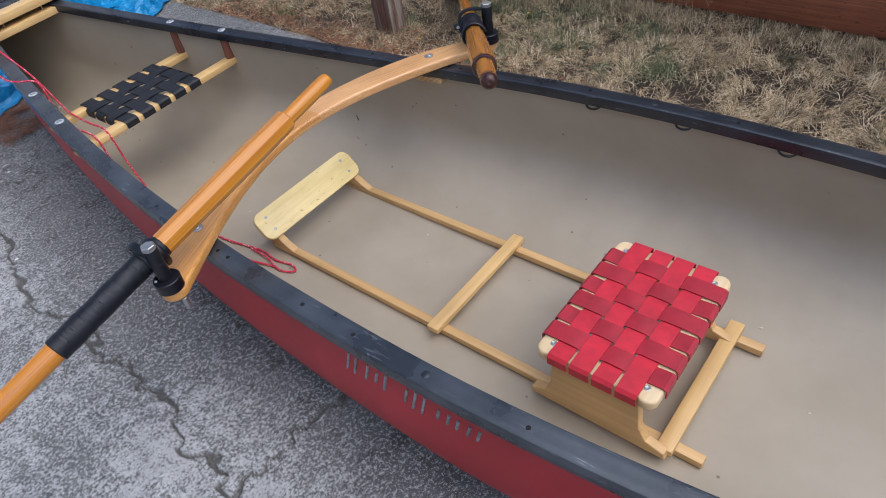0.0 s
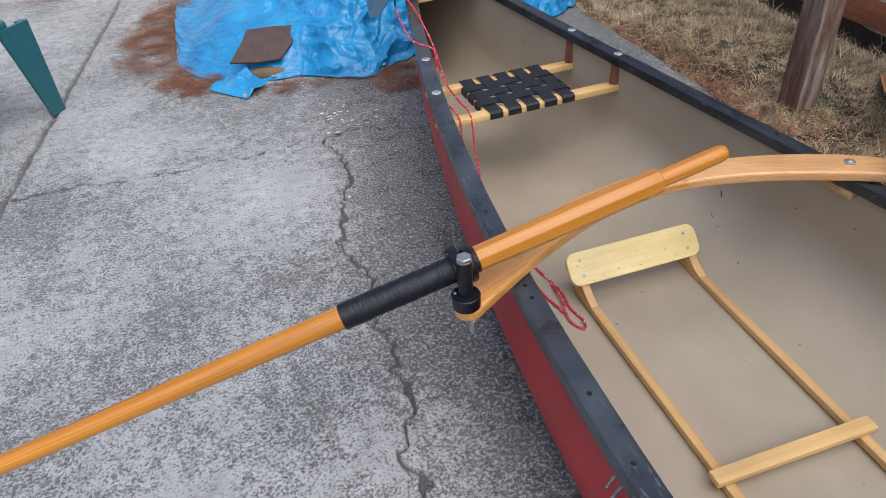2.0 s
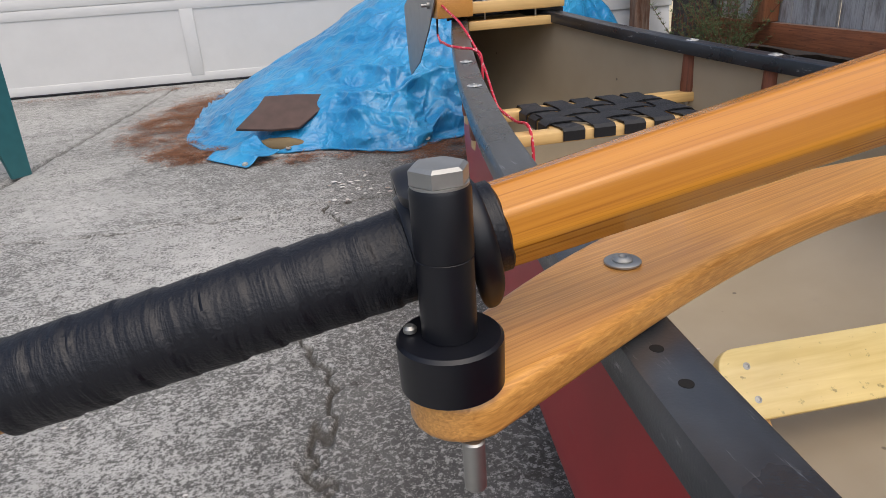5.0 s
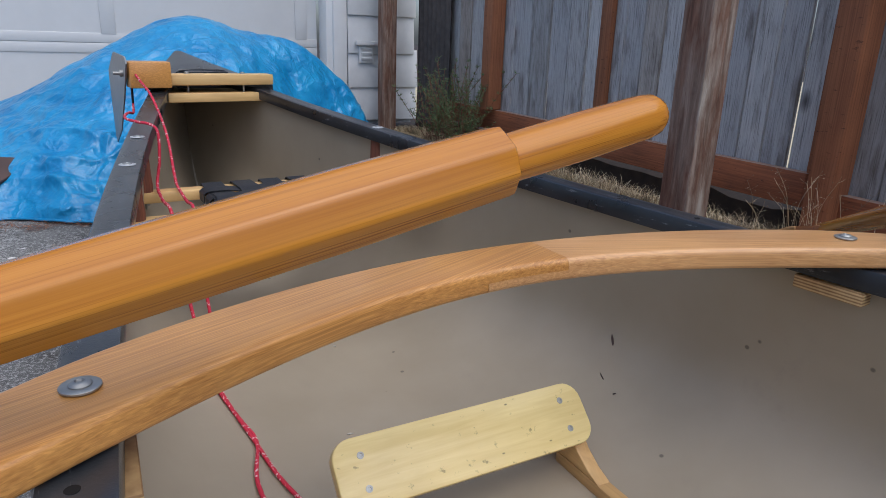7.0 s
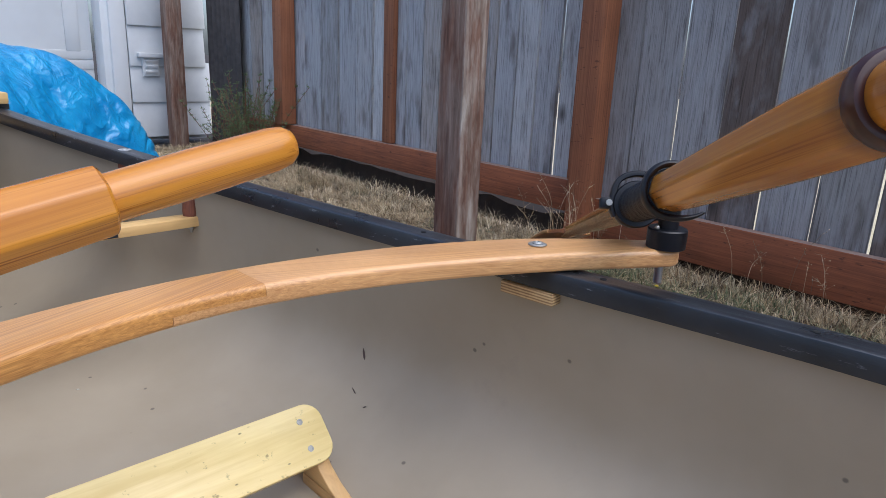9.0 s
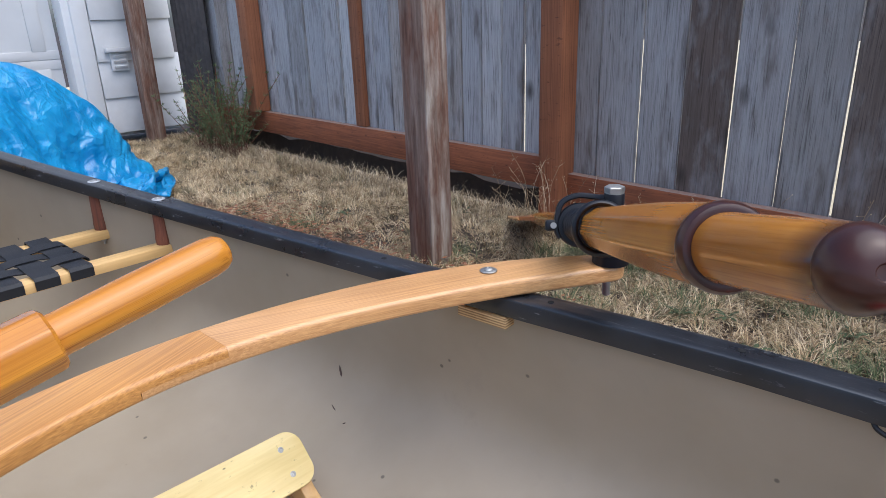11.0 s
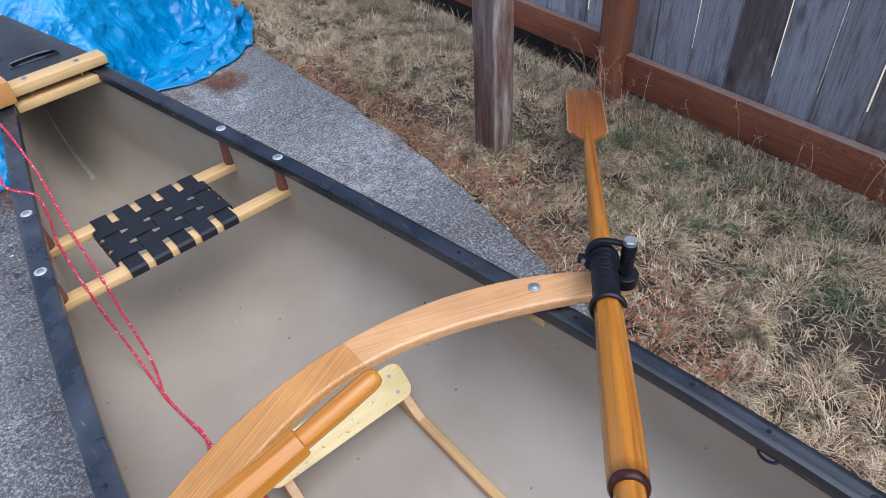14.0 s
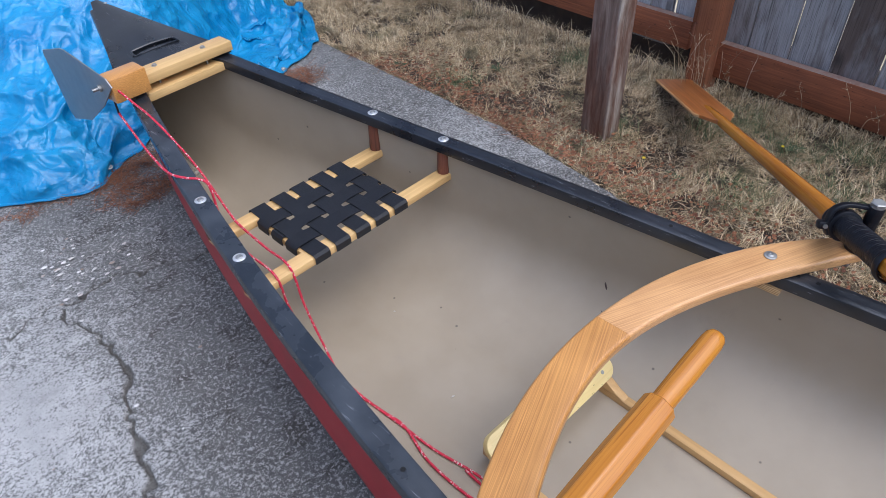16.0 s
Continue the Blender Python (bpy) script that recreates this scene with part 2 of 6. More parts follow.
# ---- materials ----
M_OAR = oar_wood("varnished_oar_wood")
M_OAR_STAINED = oar_wood("burgundy_stained_oar_wood", True)
M_BLADE = wood("weathered_varnish_blade", (0.17, 0.045, 0.011), (0.50, 0.180, 0.040), "x", 1.6, 0.4, 0.2, 110)
M_BLADE_EDGE = wood("worn_blade_edge", (0.40, 0.19, 0.07), (0.66, 0.38, 0.16), "x", 1.0, 0.6, 0.0, 90)
M_THWART = wood("oiled_thwart_wood", (0.30, 0.098, 0.016), (0.76, 0.385, 0.105), "x", 1.3, 0.33, 0.22, 420, vary=0.04, turn=21)
M_PINE = wood("pale_pine", (0.50, 0.30, 0.11), (0.72, 0.48, 0.2), "x", 1.2, 0.45, 0.1, 70, vary=0.05)
M_PINE_Y = wood("pale_pine_lengthwise", (0.46, 0.27, 0.10), (0.68, 0.43, 0.18), "y", 1.2, 0.45, 0.1, 70, vary=0.05)
M_PLY = wood("birch_plywood_face", (0.66, 0.48, 0.17), (0.84, 0.67, 0.30), "x", 4.0, 0.36, 0.3, 22, knots=42)
M_PLYEDGE = ply_edge()
M_DOWEL = wood("dark_stained_dowel", (0.045, 0.016, 0.010), (0.26, 0.085, 0.045), "z", 4.0, 0.6, 0.0, 60, relief=0.7)
M_PICKET = fence_board("weathered_grey_picket", [(0.0, (0.30, 0.295, 0.295)), (0.3, (0.48, 0.475, 0.475)), (0.55, (0.37, 0.37, 0.38)), (0.75, (0.55, 0.545, 0.535)), (0.9, (0.32, 0.28, 0.25)), (1.0, (0.44, 0.435, 0.43))])
M_PICKET_B = fence_board("weathered_brown_picket", [(0.0, (0.155, 0.125, 0.108)), (0.5, (0.120, 0.092, 0.077)), (1.0, (0.185, 0.152, 0.132))])
M_PICKET_C = fence_board("weathered_slate_picket", [(0.0, (0.25, 0.245, 0.242)), (0.35, (0.33, 0.326, 0.328)), (0.6, (0.22, 0.210, 0.202)), (0.8, (0.36, 0.356, 0.358)), (1.0, (0.27, 0.262, 0.255))])
M_RAIL = wood("red_brown_treated_lumber", (0.105, 0.033, 0.015), (0.37, 0.122, 0.050), "y", 1.5, 0.75, 0, 110, vary=0.12, relief=0.4)
M_FPOST = wood("red_brown_fence_post", (0.15, 0.048, 0.021), (0.40, 0.155, 0.068), "z", 1.5, 0.75, 0, 110, vary=0.12, relief=0.4)
M_POST = post_wood("old_weathered_post")
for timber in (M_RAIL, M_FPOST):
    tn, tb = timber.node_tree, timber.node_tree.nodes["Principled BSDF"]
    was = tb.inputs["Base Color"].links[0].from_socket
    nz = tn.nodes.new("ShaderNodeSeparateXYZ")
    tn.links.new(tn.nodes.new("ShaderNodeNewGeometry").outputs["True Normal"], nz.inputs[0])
    # faces turned upwards are mixed paler and greyer, in patches
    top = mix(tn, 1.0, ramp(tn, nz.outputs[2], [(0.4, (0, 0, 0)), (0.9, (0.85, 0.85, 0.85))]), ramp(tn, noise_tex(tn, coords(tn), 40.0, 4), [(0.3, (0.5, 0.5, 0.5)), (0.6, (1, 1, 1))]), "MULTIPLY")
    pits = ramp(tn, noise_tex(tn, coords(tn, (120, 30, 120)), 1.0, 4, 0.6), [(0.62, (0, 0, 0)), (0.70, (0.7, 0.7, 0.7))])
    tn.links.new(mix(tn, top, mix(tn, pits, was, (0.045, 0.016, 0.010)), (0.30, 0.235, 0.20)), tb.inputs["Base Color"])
M_BLACK = plain("black_plastic", (0.004, 0.0045, 0.0075), 0.38, 0, 0.2, 60, 0.15)
M_TAPE = leather_wrap()
for dull in (M_TAPE, M_BLACK):
    dull.node_tree.nodes["Principled BSDF"].inputs["Specular IOR Level"].default_value = 0.45
M_STEEL = plain("zinc_plated_steel", (0.42, 0.42, 0.40), 0.5, 1.0, 0.1, 80, 0.1)
M_BRIGHT = plain("bright_zinc_washer", (0.72, 0.72, 0.71), 0.42, 0.7, 0.12, 120, 0.15)
M_ALU = plain("aluminium_plate", (0.34, 0.33, 0.315), 0.45, 0.85, 0.12, 30, 0.1)
M_TEAL = plain("teal_plastic", (0.022, 0.115, 0.125), 0.45, 0, 0.1, 30, 0.1)
M_WHITE = plain("white_door_paint", (0.60, 0.60, 0.59), 0.5, 0, 0.04, 8, 0.05)
M_TRIM = plain("fresh_white_trim_paint", (0.80, 0.80, 0.79), 0.45, 0, 0.03, 10, 0.05)
M_SIDING = plain("grey_white_siding_paint", (0.64, 0.64, 0.63), 0.65, 0, 0.08, 12, 0.2)
M_BROWNSLAB = plain("brown_slab", (0.082, 0.052, 0.045), 0.85, 0, 0.25, 18, 0.5)
M_SOIL = plain("dry_soil", (0.040, 0.027, 0.018), 0.95, 0, 0.35, 25, 0.8)


def web_material(name, color):
    m, nt, b = mat(name, 0.55)
    v = coords(nt)
    n2 = noise_tex(nt, v, 30.0, 3)
    wv = nt.nodes.new("ShaderNodeTexWave")
    wv.inputs["Scale"].default_value = 330.0
    wv.inputs["Distortion"].default_value = 0.6
    nt.links.new(v, wv.inputs["Vector"])
    col = ramp(nt, n2, [(0.3, tuple(c * 0.8 for c in color)), (0.7, tuple(c * 1.15 for c in color))])
    nt.links.new(col, b.inputs["Base Color"])
    b.inputs["Sheen Weight"].default_value = 0.05
    bump(nt, b, wv.outputs["Color"], 0.25, 0.0006)
    return m


# one red webbing: straps along y get a darker copy, sheen painted as colour
M_RED_WEB = web_material("red_nylon_webbing", (0.54, 0.012, 0.03))
M_RED_WEB_DIM = web_material("red_nylon_webbing_dim", (0.36, 0.009, 0.022))
M_BLACK_WEB = web_material("black_nylon_webbing", (0.005, 0.006, 0.009))


def rope_material():
    m, nt, b = mat("red_braided_cord", 0.7)
    v = coords(nt)
    vo = nt.nodes.new("ShaderNodeTexVoronoi")
    vo.inputs["Scale"].default_value = 330.0
    nt.links.new(v, vo.inputs["Vector"])
    col = ramp(nt, vo.outputs["Color"], [(0.76, (0.56, 0.022, 0.055)), (0.84, (0.80, 0.56, 0.56))])
    nt.links.new(col, b.inputs["Base Color"])
    bump(nt, b, vo.outputs["Distance"], 0.5, 0.001)
    return m


M_ROPE = rope_material()


def hull_inside():
    m, nt, b = mat("tan_vinyl_liner", 0.42)
    v = coords(nt)
    n1, n2 = noise_tex(nt, v, 4.0, 4), noise_tex(nt, v, 160.0, 3)
    col = ramp(nt, n1, [(0.3, (0.325, 0.272, 0.196)), (0.7, (0.390, 0.333, 0.250))])
    dirt = ramp(nt, noise_tex(nt, v, 11.0, 6, 0.7), [(0.60, (0, 0, 0)), (0.85, (0.6, 0.6, 0.6))])
    col = mix(nt, dirt, col, (0.30, 0.255, 0.205))
    scr = noise_tex(nt, coords(nt, (38, 5, 5), (0, 0, 35)), 1.0, 6, 0.75)
    col = mix(nt, ramp(nt, scr, [(0.70, (0, 0, 0)), (0.78, (0.35, 0.35, 0.35))]), col, (0.15, 0.125, 0.10))
    vo = nt.nodes.new("ShaderNodeTexVoronoi")
    vo.inputs["Scale"].default_value = 14.0
    nt.links.new(v, vo.inputs["Vector"])
    col = mix(nt, ramp(nt, vo.outputs["Distance"], [(0.035, (0.8, 0.8, 0.8)), (0.06, (0, 0, 0))]), col, (0.10, 0.085, 0.07))
    nt.links.new(col, b.inputs["Base Color"])
    bump(nt, b, n2, 0.12, 0.0006)
    rough_from(nt, b, n1, 0.36, 0.52)
    return m


def hull_outside():
    m, nt, b = mat("red_canoe_skin", 0.42)
    v = coords(nt)
    n1 = noise_tex(nt, v, 6.0, 4)
    col = ramp(nt, n1, [(0.3, (0.30, 0.011, 0.015)), (0.7, (0.39, 0.018, 0.024))])
    sc = noise_tex(nt, coords(nt, (40, 3, 40)), 1.0, 6, 0.75)
    col = mix(nt, ramp(nt, sc, [(0.66, (0, 0, 0)), (0.76, (0.5, 0.5, 0.5))]), col, (0.22, 0.10, 0.10))
    nt.links.new(col, b.inputs["Base Color"])
    bump(nt, b, noise_tex(nt, v, 70.0, 3), 0.08, 0.0006)
    return m


def gunwale_material(name, low, high):
    m, nt, b = mat(name, 0.4)
    v = coords(nt)
    n1 = noise_tex(nt, v, 9.0, 5)
    col = ramp(nt, n1, [(0.35, low), (0.7, high)])
    sc = noise_tex(nt, coords(nt, (60, 9, 60)), 1.0, 6, 0.75)
    col = mix(nt, ramp(nt, sc, [(0.62, (0, 0, 0)), (0.8, (0.55, 0.55, 0.55))]), col, (0.13, 0.14, 0.15))
    fleck = noise_tex(nt, coords(nt, (190, 14, 120), (0, 0, 24)), 1.0, 5, 0.75)
    col = mix(nt, ramp(nt, fleck, [(0.62, (0, 0, 0)), (0.71, (0.7, 0.7, 0.7))]), col, (0.30, 0.31, 0.33))
    nt.links.new(col, b.inputs["Base Color"])
    bump(nt, b, mix(nt, 0.5, sc, noise_tex(nt, v, 420.0, 3)), 0.35, 0.0009)
    rough_from(nt, b, n1, 0.20, 0.38)
    b.inputs["Specular IOR Level"].default_value = 0.65
    return m


M_LINER, M_HULL = hull_inside(), hull_outside()
M_GUNWALE = gunwale_material("black_vinyl_gunwale", (0.007, 0.0085, 0.0115), (0.026, 0.030, 0.037))
# port rail: the same scratched vinyl on a paler base colour
M_GUNWALE_PALE = gunwale_material("paler_black_vinyl_gunwale", (0.020, 0.024, 0.029), (0.060, 0.068, 0.078))


def concrete():
    m, nt, b = mat("old_speckled_concrete", 0.9)
    v = coords(nt)
    big = noise_tex(nt, v, 1.3, 4, 0.55)
    med = noise_tex(nt, v, 7.0, 5, 0.65)
    fine = noise_tex(nt, v, 135.0, 8, 0.80)
    tiny = noise_tex(nt, v, 260.0, 3, 0.7)
    pale = ramp(nt, med, [(0.3, (0.29, 0.289, 0.278)), (0.7, (0.57, 0.568, 0.545))])
    stain = ramp(nt, med, [(0.3, (0.036, 0.0365, 0.035)), (0.7, (0.098, 0.098, 0.092))])
    # lichen stands thicker in broad patches
    shift = nt.nodes.new("ShaderNodeMath")
    shift.operation = "MULTIPLY_ADD"
    shift.inputs[1].default_value = 0.42
    nt.links.new(big, shift.inputs[0])
    nt.links.new(fine, shift.inputs[2])
    shift2 = nt.nodes.new("ShaderNodeMath")
    shift2.operation = "MULTIPLY_ADD"
    shift2.inputs[1].default_value = 0.34
    nt.links.new(med, shift2.inputs[0])
    nt.links.new(shift.outputs[0], shift2.inputs[2])
    mid = noise_tex(nt, v, 26.0, 5, 0.7)
    shift3 = nt.nodes.new("ShaderNodeMath")
    shift3.operation = "MULTIPLY_ADD"
    shift3.inputs[1].default_value = 0.36
    nt.links.new(mid, shift3.inputs[0])
    nt.links.new(shift2.outputs[0], shift3.inputs[2])
    edge = nt.nodes.new("ShaderNodeMapRange")
    for i, val in ((1, 1.018), (2, 1.105), (3, 0.0), (4, 0.93)):
        edge.inputs[i].default_value = val
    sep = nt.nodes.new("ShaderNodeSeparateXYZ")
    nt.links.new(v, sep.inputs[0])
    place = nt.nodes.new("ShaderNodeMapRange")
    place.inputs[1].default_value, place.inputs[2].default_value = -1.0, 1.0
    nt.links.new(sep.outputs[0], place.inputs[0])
    # more specks beside the hull: real staining, with the hull's shade painted in
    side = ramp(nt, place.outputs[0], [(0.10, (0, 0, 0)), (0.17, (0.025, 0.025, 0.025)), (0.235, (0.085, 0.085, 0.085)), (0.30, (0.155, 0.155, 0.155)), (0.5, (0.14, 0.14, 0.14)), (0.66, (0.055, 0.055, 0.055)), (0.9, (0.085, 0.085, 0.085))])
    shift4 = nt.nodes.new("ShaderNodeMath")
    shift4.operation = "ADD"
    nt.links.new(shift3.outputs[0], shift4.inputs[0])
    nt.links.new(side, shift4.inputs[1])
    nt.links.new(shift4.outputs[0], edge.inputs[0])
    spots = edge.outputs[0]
    # speckling fades towards the garage, where the slab is cleaner
    far = nt.nodes.new("ShaderNodeMapRange")
    for i, val in ((1, 0.4), (2, 1.9), (3, 1.0), (4, 0.95)):
        far.inputs[i].default_value = val
    nt.links.new(sep.outputs[1], far.inputs[0])
    spots = mix(nt, 1.0, spots, far.outputs[0], "MULTIPLY")
    col = mix(nt, spots, pale, stain)
    col = mix(nt, ramp(nt, tiny, [(0.60, (0, 0, 0)), (0.66, (0.75, 0.75, 0.75))]), col, (0.065, 0.063, 0.058))
    grit = noise_tex(nt, coords(nt, (1, 1, 1), (0, 0, 40)), 300.0, 3, 0.7)
    col = mix(nt, ramp(nt, grit, [(0.60, (0, 0, 0)), (0.68, (0.65, 0.65, 0.65))]), col, (0.60, 0.59, 0.565))
    # dark mossy blotches, many along the hull (shade painted in) and the lawn edge
    moss_shade = noise_tex(nt, coords(nt, (1, 1.2, 1)), 11.0, 9, 0.80)
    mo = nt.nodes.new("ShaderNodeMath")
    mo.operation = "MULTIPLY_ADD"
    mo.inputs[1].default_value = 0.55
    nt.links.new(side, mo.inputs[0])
    nt.links.new(moss_shade, mo.inputs[2])
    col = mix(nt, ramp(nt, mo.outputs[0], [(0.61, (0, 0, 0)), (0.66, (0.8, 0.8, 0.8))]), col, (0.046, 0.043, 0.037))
    # pale crumbs of the old surface left standing in the dark growth
    crumb = noise_tex(nt, coords(nt, (1, 1, 1), (0, 0, 15)), 105.0, 7, 0.80)
    col = mix(nt, ramp(nt, crumb, [(0.525, (0, 0, 0)), (0.565, (0.80, 0.80, 0.80))]), col, (0.40, 0.397, 0.38))
    at = nt.nodes.new("ShaderNodeAttribute")
    at.attribute_name = "crack_fill"
    col = mix(nt, at.outputs["Fac"], col, (0.060, 0.055, 0.047))
    nt.links.new(col, b.inputs["Base Color"])
    bump(nt, b, fine, 0.6, 0.003)
    return m


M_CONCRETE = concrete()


def noise_warp(nt, v, amount):
    n = node(nt, "ShaderNodeTexNoise", Scale=6.0, Detail=4.0)
    nt.links.new(v, n.inputs["Vector"])
    ma = nt.nodes.new("ShaderNodeVectorMath")
    ma.operation = "MULTIPLY_ADD"
    ma.inputs[1].default_value = (amount, amount, amount)
    nt.links.new(n.outputs["Color"], ma.inputs[0])
    nt.links.new(v, ma.inputs[2])
    return ma.outputs[0]


def tarp_material():
    m, nt, b = mat("blue_poly_tarp", 0.30)
    v = coords(nt)
    n1 = noise_tex(nt, v, 7.0, 5)
    col = ramp(nt, n1, [(0.3, (0.006, 0.180, 0.42)), (0.7, (0.026, 0.305, 0.58))])
    sc = noise_tex(nt, v, 26.0, 6, 0.7)
    col = mix(nt, ramp(nt, sc, [(0.64, (0, 0, 0)), (0.76, (0.3, 0.3, 0.3))]), col, (0.22, 0.45, 0.62))
    nt.links.new(col, b.inputs["Base Color"])
    total = None
    for sc, k in ((4.5, 1.0), (11.0, 0.45), (27.0, 0.12)):
        n = noise_tex(nt, noise_warp(nt, v, 0.05), sc, 2, 0.5, 0.6)
        ad = nt.nodes.new("ShaderNodeMath")
        ad.operation = "SUBTRACT"
        ad.inputs[1].default_value = 0.5
        nt.links.new(n, ad.inputs[0])
        ab = nt.nodes.new("ShaderNodeMath")
        ab.operation = "ABSOLUTE"
        nt.links.new(ad.outputs[0], ab.inputs[0])
        mu = nt.nodes.new("ShaderNodeMath")
        mu.operation = "MULTIPLY_ADD"
        mu.inputs[1].default_value = -k
        mu.inputs[2].default_value = 0.0
        nt.links.new(ab.outputs[0], mu.inputs[0])
        if total is not None:
            nt.links.new(total, mu.inputs[2])
        total = mu.outputs[0]
    ve = nt.nodes.new("ShaderNodeTexVoronoi")
    ve.feature = "DISTANCE_TO_EDGE"
    ve.inputs["Scale"].default_value = 13.0
    nt.links.new(noise_warp(nt, v, 0.06), ve.inputs["Vector"])
    crisp = nt.nodes.new("ShaderNodeMapRange")
    for i, val in ((1, 0.0), (2, 0.10), (3, 0.030), (4, 0.0)):
        crisp.inputs[i].default_value = val
    nt.links.new(ve.outputs["Distance"], crisp.inputs[0])
    both = nt.nodes.new("ShaderNodeMath")
    nt.links.new(total, both.inputs[0])
    nt.links.new(crisp.outputs[0], both.inputs[1])
    bump(nt, b, both.outputs[0], 0.60, 0.06)
    b.inputs["Specular IOR Level"].default_value = 0.6
    return m


M_TARP = tarp_material()


def blade_material(name, stops, green=False):
    m, nt, b = mat(name, 0.8)
    geo = nt.nodes.new("ShaderNodeNewGeometry")
    col = ramp(nt, geo.outputs["Random Per Island"], stops)
    if green:
        v = coords(nt)
        tuft = ramp(nt, noise_tex(nt, v, 5.5, 5, 0.65), [(0.57, (0, 0, 0)), (0.67, (0.9, 0.9, 0.9))])
        col = mix(nt, tuft, col, ramp(nt, geo.outputs["Random Per Island"], [(0.0, (0.06, 0.08, 0.03)), (0.5, (0.15, 0.175, 0.075)), (1.0, (0.40, 0.33, 0.18))]))
        dead = ramp(nt, noise_tex(nt, v, 11.0, 5, 0.7), [(0.50, (0, 0, 0)), (0.66, (0.8, 0.8, 0.8))])
        col = mix(nt, dead, col, (0.085, 0.058, 0.036))
    nt.links.new(col, b.inputs["Base Color"])
    return m


M_GRASS = blade_material("dry_grass", [(0.0, (0.09, 0.055, 0.027)), (0.2, (0.35, 0.240, 0.125)), (0.5, (0.66, 0.505, 0.290)), (0.8, (0.90, 0.77, 0.53)), (0.92, (0.26, 0.155, 0.08)), (1.0, (0.12, 0.13, 0.055))], True)
M_NEEDLE = blade_material("pine_needles", [(0.0, (0.09, 0.035, 0.018)), (0.5, (0.24, 0.095, 0.042)), (1.0, (0.36, 0.17, 0.085))])
M_LEAF = blade_material("shrub_leaves", [(0.0, (0.07, 0.11, 0.045)), (0.6, (0.13, 0.19, 0.075)), (1.0, (0.24, 0.27, 0.12))])
M_LITTER = blade_material("pale_litter", [(0.0, (0.45, 0.43, 0.4)), (0.6, (0.7, 0.69, 0.66)), (1.0, (0.22, 0.15, 0.1))])


# ---- mesh helpers ----
def put(name, bm, material, smooth=True):
    me = bpy.data.meshes.new(name)
    bm.to_mesh(me)
    bm.free()
    mats = material if isinstance(material, (list, tuple)) else [material]
    for mm in mats:
        me.materials.append(mm)
    if smooth:
        me.polygons.foreach_set("use_smooth", [True] * len(me.polygons))
        me.set_sharp_from_angle(angle=radians(38))
    return new(name, me)


def part(name, bm, material, parent, label="", smooth=True):
    ob = put(name, bm, material, smooth)
    ob.parent = parent
    if label:
        ob["label"] = label
    return ob


def thing(name, m, label, category, group="", kind=""):
    ob = new(name)
    ob.matrix_world = m
    ob.empty_display_size = 0.05
    return tagged(ob, label, category, group, kind)


def box(bm, c, size, rot=None, bev=0.0, seg=2):
    r = bmesh.ops.create_cube(bm, size=1.0)
    vs = r["verts"]
    bmesh.ops.scale(bm, vec=size, verts=vs)
    if bev:
        es = list({e for v in vs for e in v.link_edges})
        rb = bmesh.ops.bevel(bm, geom=es, offset=bev, segments=seg, profile=0.5, affect="EDGES")
        vs = list({v for f in rb["faces"] for v in f.verts} | {v for v in vs if v.is_valid})
    m = Matrix.Translation(c) @ (rot.to_4x4() if rot else Matrix())
    bmesh.ops.transform(bm, matrix=m, verts=vs)
    return vs


def boxed(c, size, rot=None, bev=0.0, seg=2):
    bm = bmesh.new()
    box(bm, c, size, rot, bev, seg)
    return bm


def frame_of(d):
    d = Vector(d).normalized()
    up = Vector((0, 0, 1)) if abs(d.z) < 0.95 else Vector((1, 0, 0))
    a = d.cross(up).normalized()
    return d, a, a.cross(d).normalized()


def lathe(bm, origin, axis, prof, seg=32, twist=0.0, facets=0):
    """prof: (distance along the axis, radius); closed at both ends. facets: planed flats with softened arrises."""
    def planed(i):
        if not facets:
            return 1.0
        q = 2 * math.pi / facets
        off = (2 * math.pi * i / seg) % q - q / 2
        return min(1.0 / math.cos(off), 1.0 + 0.86 * (1.0 / math.cos(q / 2) - 1.0)) * 0.965
    d, a, b = frame_of(axis)
    o = Vector(origin)
    rings = []
    for s, r in prof:
        if r <= 1e-6:
            rings.append([bm.verts.new(o + d * s)])
        else:
            rings.append([bm.verts.new(o + d * s + (a * math.cos(twist + 2 * math.pi * i / seg) + b * math.sin(twist + 2 * math.pi * i / seg)) * (r * planed(i))) for i in range(seg)])
    for r0, r1 in zip(rings, rings[1:]):
        for i in range(seg):
            j = (i + 1) % seg
            if len(r0) == 1 and len(r1) == 1:
                continue
            if len(r0) == 1:
                bm.faces.new((r0[0], r1[i], r1[j]))
            elif len(r1) == 1:
                bm.faces.new((r0[i], r1[0], r0[j]))
            else:
                bm.faces.new((r0[i], r1[i], r1[j], r0[j]))
    for r in (rings[0], rings[-1]):
        if len(r) > 1:
            bm.faces.new(r)
    bmesh.ops.recalc_face_normals(bm, faces=bm.faces)
    return bm


def lathed(origin, axis, prof, seg=32, twist=0.0, facets=0):
    return lathe(bmesh.new(), origin, axis, prof, seg, twist, facets)


def rod(p, q, r, seg=16, bev=0.001):
    p, q = Vector(p), Vector(q)
    n = (q - p).length
    return lathed(p, q - p, [(0, r - bev), (bev, r), (n - bev, r), (n, r - bev)], seg)


